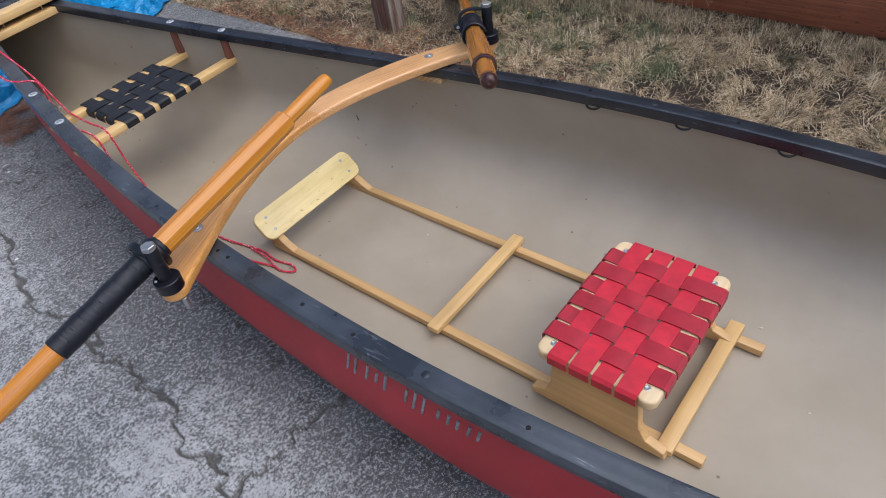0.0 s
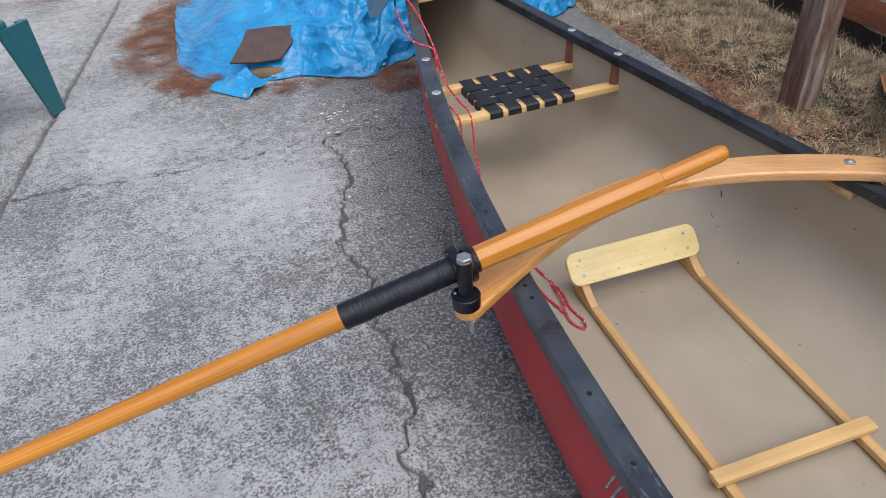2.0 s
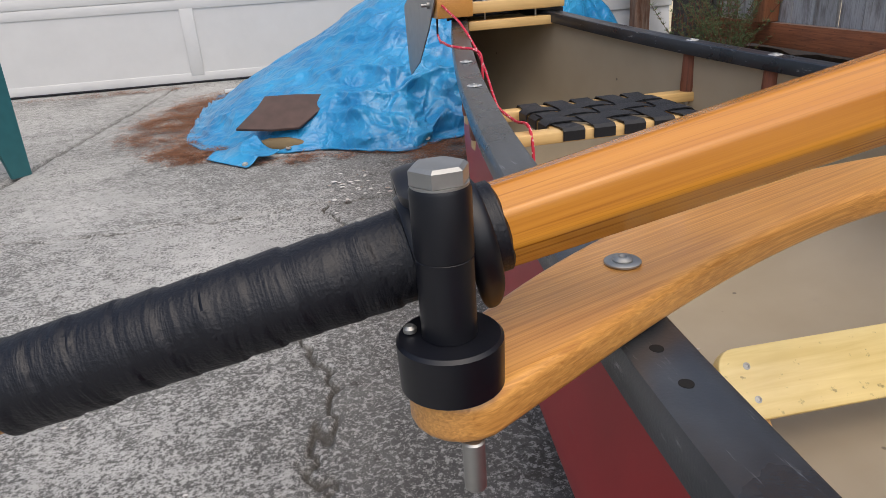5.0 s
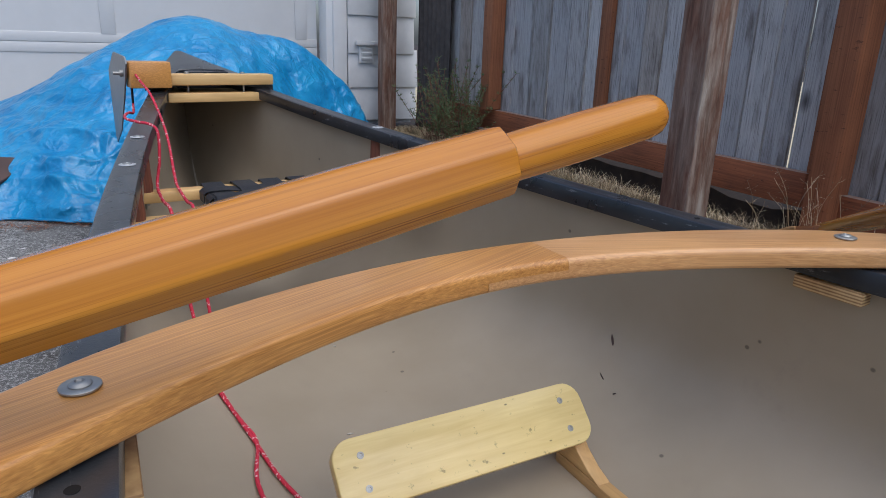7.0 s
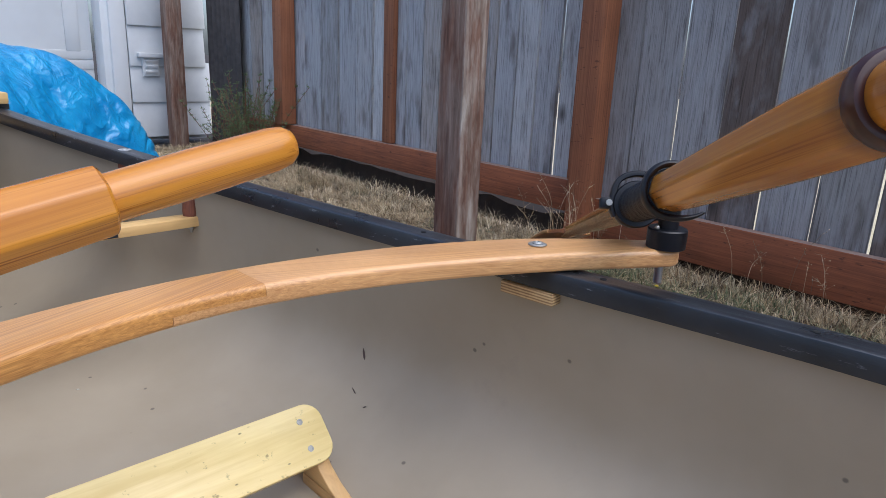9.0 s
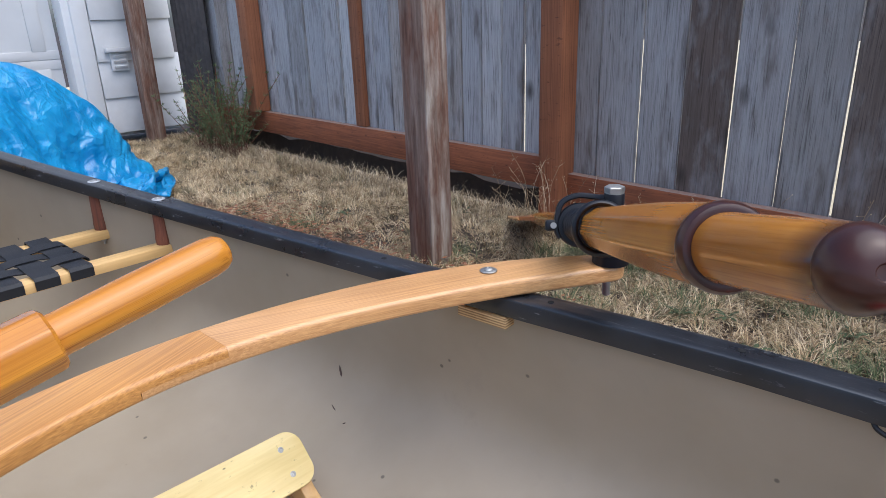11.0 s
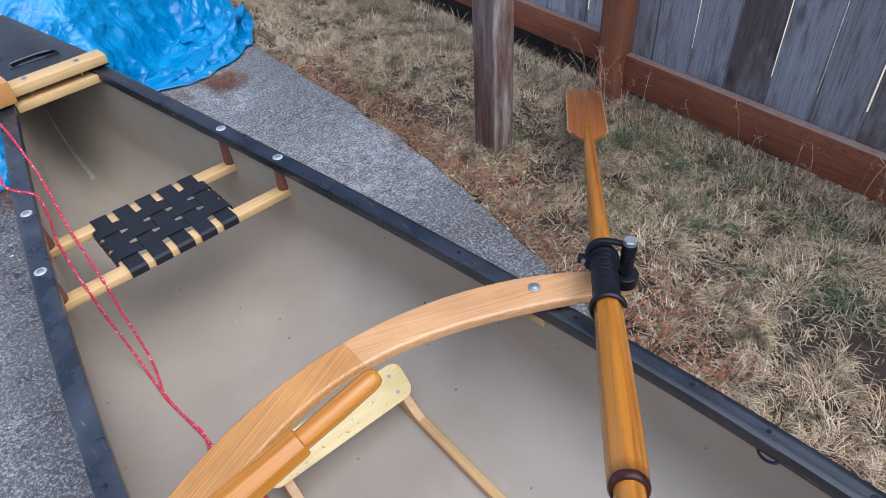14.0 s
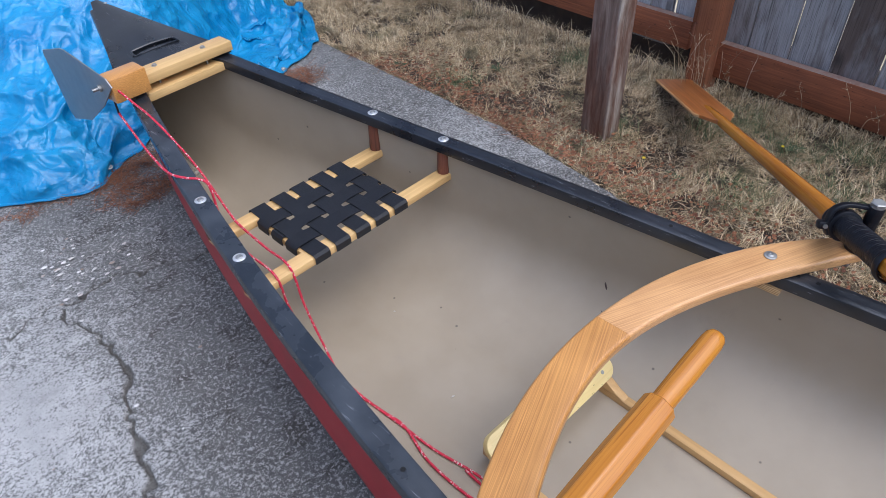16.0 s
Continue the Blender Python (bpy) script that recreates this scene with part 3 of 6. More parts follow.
def smooth_path(pts, steps=8):
    """Catmull-Rom through the points."""
    p = [Vector(a) for a in pts]
    p = [p[0] * 2 - p[1]] + p + [p[-1] * 2 - p[-2]]
    out = []
    for i in range(1, len(p) - 2):
        for k in range(steps):
            t = k / steps
            a, b, c, d = p[i - 1 : i + 3]
            out.append(0.5 * ((2 * b) + (c - a) * t + (2 * a - 5 * b + 4 * c - d) * t * t + (3 * b - a - 3 * c + d) * t ** 3))
    out.append(p[-2])
    return out


def tube(bm, pts, r, seg=8):
    prev = None
    ref = None
    rings = []
    for i, p in enumerate(pts):
        d = (pts[min(i + 1, len(pts) - 1)] - pts[max(i - 1, 0)]).normalized()
        if ref is None:
            _, a, b = frame_of(d)
        else:
            a = (ref - d * ref.dot(d)).normalized()
            b = d.cross(a)
        ref = a
        rings.append([bm.verts.new(p + (a * math.cos(2 * math.pi * k / seg) + b * math.sin(2 * math.pi * k / seg)) * r) for k in range(seg)])
    for r0, r1 in zip(rings, rings[1:]):
        for k in range(seg):
            bm.faces.new((r0[k], r0[(k + 1) % seg], r1[(k + 1) % seg], r1[k]))
    bm.faces.new(rings[0][::-1])
    bm.faces.new(rings[-1])
    return bm


def prism(outline, z0, z1, bev=0.0, seg=3, rims=(True, True), joint=9.0):
    """A flat plate from an outline in x, y; edges longer than joint are butted and stay sharp."""
    bm = bmesh.new()
    f = bm.faces.new([bm.verts.new((x, y, z0)) for x, y in outline])
    r = bmesh.ops.extrude_face_region(bm, geom=[f])
    bmesh.ops.translate(bm, vec=(0, 0, z1 - z0), verts=[v for v in r["geom"] if isinstance(v, bmesh.types.BMVert)])
    bmesh.ops.recalc_face_normals(bm, faces=bm.faces)
    if bev:
        es = [e for e in bm.edges if abs(e.verts[0].co.z - e.verts[1].co.z) < 1e-6 and rims[0 if e.verts[0].co.z < (z0 + z1) / 2 else 1] and e.calc_length() < joint]
        bmesh.ops.bevel(bm, geom=es, offset=bev, segments=seg, profile=0.5, affect="EDGES")
    return bm


def mesh_of(name, verts, faces, material, smooth=False):
    me = bpy.data.meshes.new(name)
    me.from_pydata(verts, [], faces)
    me.materials.append(material)
    if smooth:
        me.polygons.foreach_set("use_smooth", [True] * len(me.polygons))
    return new(name, me)


def round_rect(w, h, r, n=6):
    out = []
    for cx, cy, a0 in ((w / 2 - r, h / 2 - r, 0), (-w / 2 + r, h / 2 - r, 90), (-w / 2 + r, -h / 2 + r, 180), (w / 2 - r, -h / 2 + r, 270)):
        for k in range(n + 1):
            a = radians(a0 + 90 * k / n)
            out.append((cx + r * math.cos(a), cy + r * math.sin(a)))
    return out


# =====================================================================
# the setting
# =====================================================================
def edge_x(y):
    """Where the concrete ends and the lawn begins."""
    e = 0.935 - 0.13 * max(0.0, (1.3 - y)) ** 1.5 / 1.0 if y < 1.3 else 0.935
    return max(e, 0.62)


CRACKS = [
    [(-1.80, 1.47), (-1.45, 1.44), (-1.218, 1.409), (-1.0, 1.44), (-0.834, 1.444), (-0.66, 1.462), (-0.5, 1.45), (-0.236, 1.376), (0.1, 1.36)],
    [(-0.64, 1.438), (-0.62, 1.335), (-0.60, 1.2), (-0.60, 1.085), (-0.62, 1.03), (-0.655, 0.91), (-0.70, 0.71), (-0.65, 0.53), (-0.675, 0.357), (-0.665, 0.2), (-0.676, 0.03), (-0.712, -0.139), (-0.73, -0.308), (-0.75, -0.6), (-0.82, -1.2), (-0.8, -2.0)],
    [(-0.73, -0.308), (-0.664, -0.287), (-0.545, -0.288), (-0.419, -0.313), (-0.2, -0.34)],
]
JOINT = [(-1.52, 4.3), (-1.573, 3.664), (-1.72, 2.288), (-1.804, 1.42), (-1.95, 0.0), (-2.1, -1.6)]


def seg_dist(px, py, line):
    best = np.full(px.shape, 9.0)
    for (x0, y0), (x1, y1) in zip(line, line[1:]):
        dx, dy = x1 - x0, y1 - y0
        t = np.clip(((px - x0) * dx + (py - y0) * dy) / (dx * dx + dy * dy), 0, 1)
        best = np.minimum(best, np.hypot(px - x0 - t * dx, py - y0 - t * dy))
    return best


def value_noise(x, y, seed, size):
    rng = np.random.RandomState(seed)
    g = rng.rand(257, 257)
    u, v = x / size + 128.3, y / size + 128.7
    i, j = np.floor(u).astype(int), np.floor(v).astype(int)
    fu, fv = u - i, v - j
    fu, fv = fu * fu * (3 - 2 * fu), fv * fv * (3 - 2 * fv)
    i, j = i % 256, j % 256
    return (g[i, j] * (1 - fu) + g[i + 1, j] * fu) * (1 - fv) + (g[i, j + 1] * (1 - fu) + g[i + 1, j + 1] * fu) * fv


def facet_noise(x, y, seed, size):
    """Flat triangles between random heights: the facets of a crumpled sheet."""
    rng = np.random.RandomState(seed)
    g = rng.rand(257, 257)
    u, v = x / size + 128.3, y / size + 128.7
    i, j = np.floor(u).astype(int), np.floor(v).astype(int)
    fu, fv = u - i, v - j
    i, j = i % 256, j % 256
    low = g[i, j] + (g[i + 1, j] - g[i, j]) * fu + (g[i, j + 1] - g[i, j]) * fv
    high = g[i + 1, j + 1] + (g[i, j + 1] - g[i + 1, j + 1]) * (1 - fu) + (g[i + 1, j] - g[i + 1, j + 1]) * (1 - fv)
    return np.where(fu + fv < 1, low, high)


def build_ground():
    n = 60.0
    g = mesh_of("ground", [(-n, -n, -0.03), (n, -n, -0.03), (n, n, -0.03), (-n, n, -0.03)], [(0, 1, 2, 3)], M_SOIL)
    tagged(g, "dry brown soil under thin parched lawn", "ground", kind="structure")
    # concrete drive, a fine sheet with real grooves where it has cracked
    fs = np.concatenate([np.linspace(0, 0.475, 140, False), np.linspace(0.475, 0.63, 230, False), np.linspace(0.63, 1, 110)])
    ys = np.concatenate([np.linspace(-1.5, 1.34, 350, False), np.linspace(1.34, 1.50, 72, False), np.linspace(1.50, 4.42, 330)])
    nx, ny = len(fs), len(ys)
    fx, fy = np.meshgrid(fs, ys, indexing="ij")
    ex = np.array([edge_x(y) for y in ys])[None, :] + 0.012 * (value_noise(fy, fy * 0, 5, 0.09) - 0.5) + 0.012 * (value_noise(fy, fy * 0, 6, 0.03) - 0.5)
    px = -2.5 + fx * (ex + 2.5)
    py = fy
    wx = px + 0.05 * (value_noise(px, py, 1, 0.11) - 0.5) + 0.040 * (value_noise(px, py, 2, 0.028) - 0.5)
    wy = py + 0.05 * (value_noise(px, py, 3, 0.11) - 0.5) + 0.040 * (value_noise(px, py, 4, 0.028) - 0.5)
    z = 0.006 * (value_noise(px, py, 7, 0.5) - 0.5) + 0.0025 * (value_noise(px, py, 8, 0.05) - 0.5)
    fill = np.zeros_like(z)
    for k, line in enumerate(CRACKS):
        w = 0.008 * value_noise(px, py, 20 + k, 0.13) ** 2
        d = seg_dist(wx, wy, line)
        c = np.clip(1.25 - d / (w + 0.0036), 0, 1)
        z -= 0.010 * c
        fill = np.maximum(fill, np.clip(c * 1.7, 0, 1) * 0.85)
    d = seg_dist(px + (wx - px) * 0.25, py, JOINT)
    c = np.clip(1.5 - d / 0.011, 0, 1)
    z -= 0.014 * c
    fill = np.maximum(fill, c * 0.8)
    verts = np.stack([px, py, z], -1).reshape(-1, 3)
    idx = np.arange(nx * ny).reshape(nx, ny)
    quads = np.stack([idx[:-1, :-1], idx[1:, :-1], idx[1:, 1:], idx[:-1, 1:]], -1).reshape(-1, 4)
    me = bpy.data.meshes.new("driveway")
    me.from_pydata(verts.tolist(), [], quads.tolist())
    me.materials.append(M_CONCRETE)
    me.polygons.foreach_set("use_smooth", [True] * len(me.polygons))
    at = me.attributes.new("crack_fill", "FLOAT", "POINT")
    at.data.foreach_set("value", fill.reshape(-1))
    tagged(new("driveway", me), "old cracked grey concrete driveway with dark lichen specks", "driveway", kind="structure")
    # the rest of the drive, outside the cracked stretch
    bm = bmesh.new()
    for x0, x1, y0, y1 in ((-9, -2.5, -9, 4.42), (-2.5, 0.62, -9, -1.5)):
        box(bm, ((x0 + x1) / 2, (y0 + y1) / 2, -0.026), (x1 - x0, y1 - y0, 0.05))
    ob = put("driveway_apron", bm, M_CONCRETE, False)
    tagged(ob, "plain grey concrete drive further off", "driveway", kind="structure")


build_ground()


def build_far_lawn():
    m, nt, b = mat("pale_straw_lawn", 0.9)
    v = coords(nt)
    col = ramp(nt, noise_tex(nt, v, 60.0, 6, 0.75), [(0.35, (0.40, 0.33, 0.20)), (0.65, (0.70, 0.62, 0.42))])
    nt.links.new(mix(nt, 0.4, col, ramp(nt, noise_tex(nt, v, 3.0, 4), [(0.3, (0.36, 0.31, 0.18)), (0.7, (0.66, 0.58, 0.40))])), b.inputs["Base Color"])
    ob = mesh_of("lawn_beyond", [(2.3, -9, -0.022), (14, -9, -0.022), (14, 9, -0.022), (2.3, 9, -0.022)], [(0, 1, 2, 3)], m)
    tagged(ob, "pale dry lawn beyond the picket fence", "lawn", kind="structure")


build_far_lawn()


def build_bank():
    """An added soil-coloured bank behind the fence keeps the gap below the rails dark."""
    bm = bmesh.new()
    rng = random.Random(3)
    rows = []
    for i in range(70):
        y = -2.6 + 6.9 * i / 69
        x = 1.795 + 0.028 * (y - 0.85) + 0.045
        h = 0.09 + rng.uniform(-0.02, 0.02)
        rows.append([bm.verts.new((x + a, y, z)) for a, z in ((0, -0.04), (0.01, h * 0.7), (0.10, h), (0.30, h * 0.8), (0.55, -0.04))])
    for p, q in zip(rows, rows[1:]):
        for k in range(4):
            bm.faces.new((p[k], p[k + 1], q[k + 1], q[k]))
    bmesh.ops.recalc_face_normals(bm, faces=bm.faces)
    tagged(put("gap_dark_bank", bm, M_SOIL), "dark bank added behind the fence to darken the gap below", "soil", kind="structure")


build_bank()


def build_garage():
    y0 = 4.42
    g = thing("garage_front", Matrix(), "white panelled garage door beside pale lap siding", "garage", kind="structure")
    # door: flat back with raised rails and stiles round recessed panels
    part("door_backing", boxed((-1.85, y0 + 0.034, 1.10), (6.1, 0.04, 2.3)), M_WHITE, g, "white garage door skin", False)
    for k, z in enumerate((0.0, 0.53, 1.06, 1.59)):
        part("door_rail", boxed((-1.85, y0 + 0.012, z + 0.03 + (0.01 if k == 0 else 0)), (6.1, 0.008, 0.057), None, 0.003), M_WHITE, g)
        part("door_rail", boxed((-1.85, y0 + 0.012, z + 0.498), (6.1, 0.008, 0.059), None, 0.003), M_WHITE, g)
        for i in range(6):
            x = -1.385 + 1.235 * (i - 2)
            if x < 1.2:
                part("door_stile", boxed((x, y0 + 0.010, z + 0.263), (0.085, 0.010, 0.42), None, 0.003), M_WHITE, g)
    part("rubber_seal", boxed((-1.85, y0 + 0.014, 0.008), (6.1, 0.03, 0.014), None, 0.004), M_BLACK, g, "dark rubber door seal")
    part("jamb", boxed((1.245, y0 - 0.06, 1.1), (0.05, 0.16, 2.3), None, 0.004), M_TRIM, g, "white painted door trim")
    part("jamb", boxed((1.315, y0 - 0.085, 1.1), (0.10, 0.16, 2.3), None, 0.006), M_TRIM, g, "white painted door trim")
    # lap siding: each board leans out at its foot
    zs = [0.055, 0.29, 0.53, 0.79, 1.05, 1.31, 1.57, 1.83, 2.09]
    for i, (a, b) in enumerate(zip(zs, zs[1:])):
        end = 1.915 + (0.02 if i % 2 else 0) - 0.012 * i
        part("siding_board", boxed(((1.37 + end) / 2, 4.26, (a + b) / 2 - 0.012), (end - 1.37, 0.014, b - a + 0.03), Euler((radians(-4.0), 0, 0)).to_matrix(), 0.003), M_SIDING, g)
    part("wall_backing", boxed((1.63, 4.35, 1.1), (0.52, 0.12, 2.2)), M_SIDING, g, smooth=False)
    part("lintel", boxed((-1.85, y0 + 0.02, 2.45), (6.6, 0.3, 0.4)), M_SIDING, g, smooth=False)
    v = thing("wall_vent", pose(1.50, 4.235, 0.50), "small pale louvred vent with a hood on the siding", "vent")
    part("hood", boxed((0.01, -0.015, 0.075), (0.19, 0.05, 0.03), None, 0.005), M_SIDING, v, "weathered hood")
    part("frame", boxed((0.0, 0, 0), (0.11, 0.02, 0.12), None, 0.003), M_SIDING, v)
    for k in range(3):
        part("louvre", boxed((0, -0.014, -0.035 + 0.035 * k), (0.08, 0.012, 0.022), Euler((0.5, 0, 0)).to_matrix(), 0.002), M_SIDING, v)
    p = thing("timber_post", pose(1.585, 4.05, 0), "weathered brown timber post against the siding", "post")
    part("shaft", boxed((0, 0, 0.98), (0.105, 0.09, 2.0), None, 0.006), M_POST, p)


build_garage()


def fence_x(y):
    return 1.795 + 0.028 * (y - 0.85)


def build_fence():
    f = thing("fence", Matrix(), "grey weathered picket fence with red-brown rails and posts", "fence", kind="structure")
    tilt = math.atan(-0.028)
    far = [4.15, 3.98, 3.83, 3.68, 3.53, 3.38, 3.22, 3.05, 2.88, 2.70, 2.53, 2.37, 2.22, 2.08, 1.95, 1.83, 1.71, 1.59, 1.48, 1.37, 1.26, 1.15, 1.04, 0.93]
    near = [0.86 - 0.155 * i for i in range(22)]
    rng = random.Random(4)
    for ys in (far, near):
        for a, b in zip(ys, ys[1:]):
            w = a - b - (rng.uniform(0.004, 0.009) if ys is far else rng.uniform(0.003, 0.006))
            yc = (a + b) / 2
            lean = Euler((rng.uniform(-0.004, 0.004), 0, tilt)).to_matrix()
            tone = M_PICKET if ys is far else (M_PICKET_B if len(f.children) % 7 in (1, 5) else M_PICKET_C)
            part("picket", boxed((fence_x(yc) + 0.009 + rng.uniform(-0.004, 0.004), yc, 0.98 if ys is far else 0.945), (0.016 if ys is far else 0.013, w, 1.70 if ys is far else 1.77), lean, 0.003, 1), tone, f)
    def rail(ya, yb, z0, z1, dx, th=0.038):
        yc = (ya + yb) / 2
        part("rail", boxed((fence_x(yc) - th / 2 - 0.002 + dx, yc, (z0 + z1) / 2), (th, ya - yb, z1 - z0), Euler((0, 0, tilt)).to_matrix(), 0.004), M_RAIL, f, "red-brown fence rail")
    rail(4.1, 0.93, 0.105, 0.225, 0)
    rail(4.1, 0.93, 1.02, 1.10, 0)
    rail(4.1, 0.93, 1.66, 1.75, 0)
    rail(0.80, -2.5, 0.035, 0.178, 0)
    rail(0.80, -2.5, 1.0, 1.09, 0)
    rail(0.80, -2.5, 1.66, 1.75, 0)
    def post(y, w, d, dx, z0, z1):
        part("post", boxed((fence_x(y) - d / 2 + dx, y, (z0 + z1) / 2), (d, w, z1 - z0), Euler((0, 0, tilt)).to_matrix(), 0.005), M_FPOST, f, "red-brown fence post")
    post(0.845, 0.092, 0.092, 0.0, -0.03, 1.86)
    post(0.915, 0.030, 0.045, -0.002, 0.227, 1.86)
    post(3.02, 0.10, 0.09, -0.004, 0.228, 1.86)
    post(2.055, 0.075, 0.03, -0.002, 0.227, 1.86)
    post(-1.6, 0.092, 0.092, -0.04, -0.03, 1.86)
    c = thing("corrugated_sheet", pose(fence_x(3.85) - 0.045, 3.83, 0.03, 0, 0, math.degrees(tilt)), "dark corrugated sheet standing against the fence", "sheet")
    vs, fs = [], []
    n = 60
    for i in range(n + 1):
        y = -0.25 + 0.5 * i / n
        x = 0.012 * math.sin(i * 2 * math.pi / 8)
        vs += [(x, y, 0), (x, y, 1.85), (x + 0.003, y, 0), (x + 0.003, y, 1.85)]
    for i in range(n):
        a, b = 4 * i, 4 * i + 4
        fs += [(a, a + 1, b + 1, b), (a + 2, b + 2, b + 3, a + 3), (a + 1, a + 3, b + 3, b + 1)]
    ob = mesh_of("sheet", vs, fs, plain("dark_sheet", (0.055, 0.048, 0.046), 0.8, 0, 0.4, 20), True)
    ob.parent = c
    p = thing("lawn_post", pose(1.172, 0.922, -0.03), "old wooden four-by-four post standing in dry lawn", "post")
    part("shaft", boxed((0, 0, 1.1), (0.095, 0.105, 2.2), None, 0.006), M_POST, p)


build_fence()


def scatter_blades(name, area, count, length, width, material, seed, label, category, lay=0.6, z0=-0.028, swirl=0, flat=False):
    """Curved, tapering blades in one mesh; area(rng) gives x, y."""
    rng = np.random.RandomState(seed)
    xy = area(rng, count)
    n = len(xy)
    az = rng.rand(n) * 2 * np.pi if swirl == 0 else 12.0 * value_noise(xy[:, 0], xy[:, 1], seed + 5, swirl) + rng.randn(n) * 0.75
    ln = length * (0.45 + 0.9 * rng.rand(n))
    lean = lay * (0.3 + 1.1 * rng.rand(n))
    if flat:
        lean = 1.42 + 0.14 * rng.rand(n)
    droop = (0.0 if flat else 1.0) * (0.5 + 0.9 * rng.rand(n))
    wd = width * (0.6 + 0.8 * rng.rand(n))
    d = np.stack([np.cos(az), np.sin(az)], -1)
    s = np.stack([-np.sin(az), np.cos(az)], -1)
    pts = np.zeros((n, 7, 3))
    pos = np.concatenate([xy, z0 + (0.012 if flat else 0.0) * rng.rand(n, 1) ** 2], 1)
    ang = lean.copy()
    cur = pos.copy()
    k = 0
    for stepi in range(4):
        w = wd * (1.0, 0.85, 0.55, 0.0)[stepi]
        if stepi < 3:
            pts[:, k, :2], pts[:, k, 2] = cur[:, :2] - s * w[:, None] / 2, cur[:, 2]
            pts[:, k + 1, :2], pts[:, k + 1, 2] = cur[:, :2] + s * w[:, None] / 2, cur[:, 2]
            k += 2
        else:
            pts[:, k] = cur
        st = ln / 3
        cur = cur.copy()
        cur[:, :2] += d * (np.sin(ang) * st)[:, None]
        cur[:, 2] = np.maximum(cur[:, 2] + np.cos(ang) * st, z0 + 0.004)
        ang = ang + droop * 0.6
    base = (np.arange(n) * 7)[:, None]
    quads = np.concatenate([base + np.array([[0, 1, 3, 2]]), base + np.array([[2, 3, 5, 4]])])
    tris = base + np.array([[4, 5, 6]])
    ob = mesh_of(name, pts.reshape(-1, 3).tolist(), quads.tolist() + tris.tolist(), material)
    return tagged(ob, label, category, kind="stuff")


def lawn_area(y0, y1, x1=1.81):
    def area(rng, n):
        y = y0 + (y1 - y0) * rng.rand(n)
        e = np.array([edge_x(v) for v in y]) - 0.012
        x = e + (x1 - e) * rng.rand(n)
        keep = rng.rand(n) < 0.06 + 1.75 * value_noise(x, y, 31, 0.075) ** 1.7 * (0.65 + 0.7 * value_noise(x, y, 32, 0.30))
        return np.stack([x, y], -1)[keep]
    return area


scatter_blades("dry_grass", lawn_area(-1.3, 4.1), 205000, 0.056, 0.0020, M_GRASS, 11, "short dry straw-coloured lawn grass", "grass", 0.95, swirl=0.10)
scatter_blades("grass_thatch", lawn_area(-1.3, 4.1), 45000, 0.06, 0.0022, M_GRASS, 14, "matted dead grass lying on the soil", "grass", 1.4, swirl=0.07, flat=True, z0=-0.024)
scatter_blades("long_grass", lambda rng, n: np.stack([1.72 + 0.05 * rng.randn(n), -1.3 + 5.2 * rng.rand(n)], -1), 8000, 0.085, 0.0018, M_GRASS, 12, "longer dry grass along the fence foot", "grass", 0.45)


M_GREEN = blade_material("green_grass", [(0.0, (0.05, 0.075, 0.03)), (0.5, (0.11, 0.145, 0.06)), (0.8, (0.20, 0.22, 0.11)), (1.0, (0.42, 0.36, 0.2))])
TUFTS = [(1.50, 0.36), (1.36, 0.16), (1.62, 0.55), (1.22, 0.92), (1.55, -0.12), (1.30, -0.30), (1.45, 0.62), (1.15, 0.35), (1.60, 1.35), (1.1, 1.6), (1.66, 0.15)]


def tuft_area(rng, n):
    c = np.array(TUFTS)[rng.randint(len(TUFTS), size=n)]
    return c + 0.055 * rng.randn(n, 2)


scatter_blades("green_grass", tuft_area, 3600, 0.075, 0.0022, M_GREEN, 15, "thin green grass tufts in the dry lawn", "grass", 0.75)


def build_stalks():
    """Dry seed stalks by the fence post."""
    rng = random.Random(17)
    bm = bmesh.new()
    for i in range(48):
        x, y = rng.uniform(1.58, 1.74), rng.uniform(-0.4, 1.1) if i % 3 else rng.uniform(0.66, 0.95)
        h, az, sp = rng.uniform(0.10, 0.26), rng.uniform(0, 6.28), rng.uniform(0.02, 0.10)
        path = smooth_path([Vector((x, y, -0.03)), Vector((x + 0.3 * sp * math.cos(az), y + 0.3 * sp * math.sin(az), h * 0.6)), Vector((x + sp * math.cos(az), y + sp * math.sin(az), h))], 4)
        tube(bm, path, 0.0007, 3)
        for k in range(9):
            p = path[rng.randrange(len(path) // 2, len(path))]
            q = p + Vector((rng.uniform(-1, 1), rng.uniform(-1, 1), rng.uniform(-0.3, 1))) * 0.018
            tube(bm, [p, q], 0.0004, 3)
            bmesh.ops.create_icosphere(bm, subdivisions=1, radius=rng.uniform(0.0008, 0.0018), matrix=Matrix.Translation(q))
    ob = put("seed_stalks", bm, M_GRASS, False)
    tagged(ob, "thin dry seed stalks by the fence rail", "stalks", kind="stuff")


build_stalks()


# =====================================================================
# the canoe; its own axes: y towards the stern, x to starboard
# =====================================================================
C = pose(0.004, 0, 0, 0, 0, 1.9)
MID, STERN, BOW = -0.7, 2.775, 2.4


def station(y):
    return min(1.0, (y - MID) / STERN if y > MID else (MID - y) / BOW)


def gun_x(y):
    return 0.4635 * (1 - station(y) ** 1.8)


def gun_z(y):
    return 0.367 + 0.175 * station(y) ** 3.0 + 0.006 * min(1.0, max(0.0, (-0.06 - y) / 0.3))


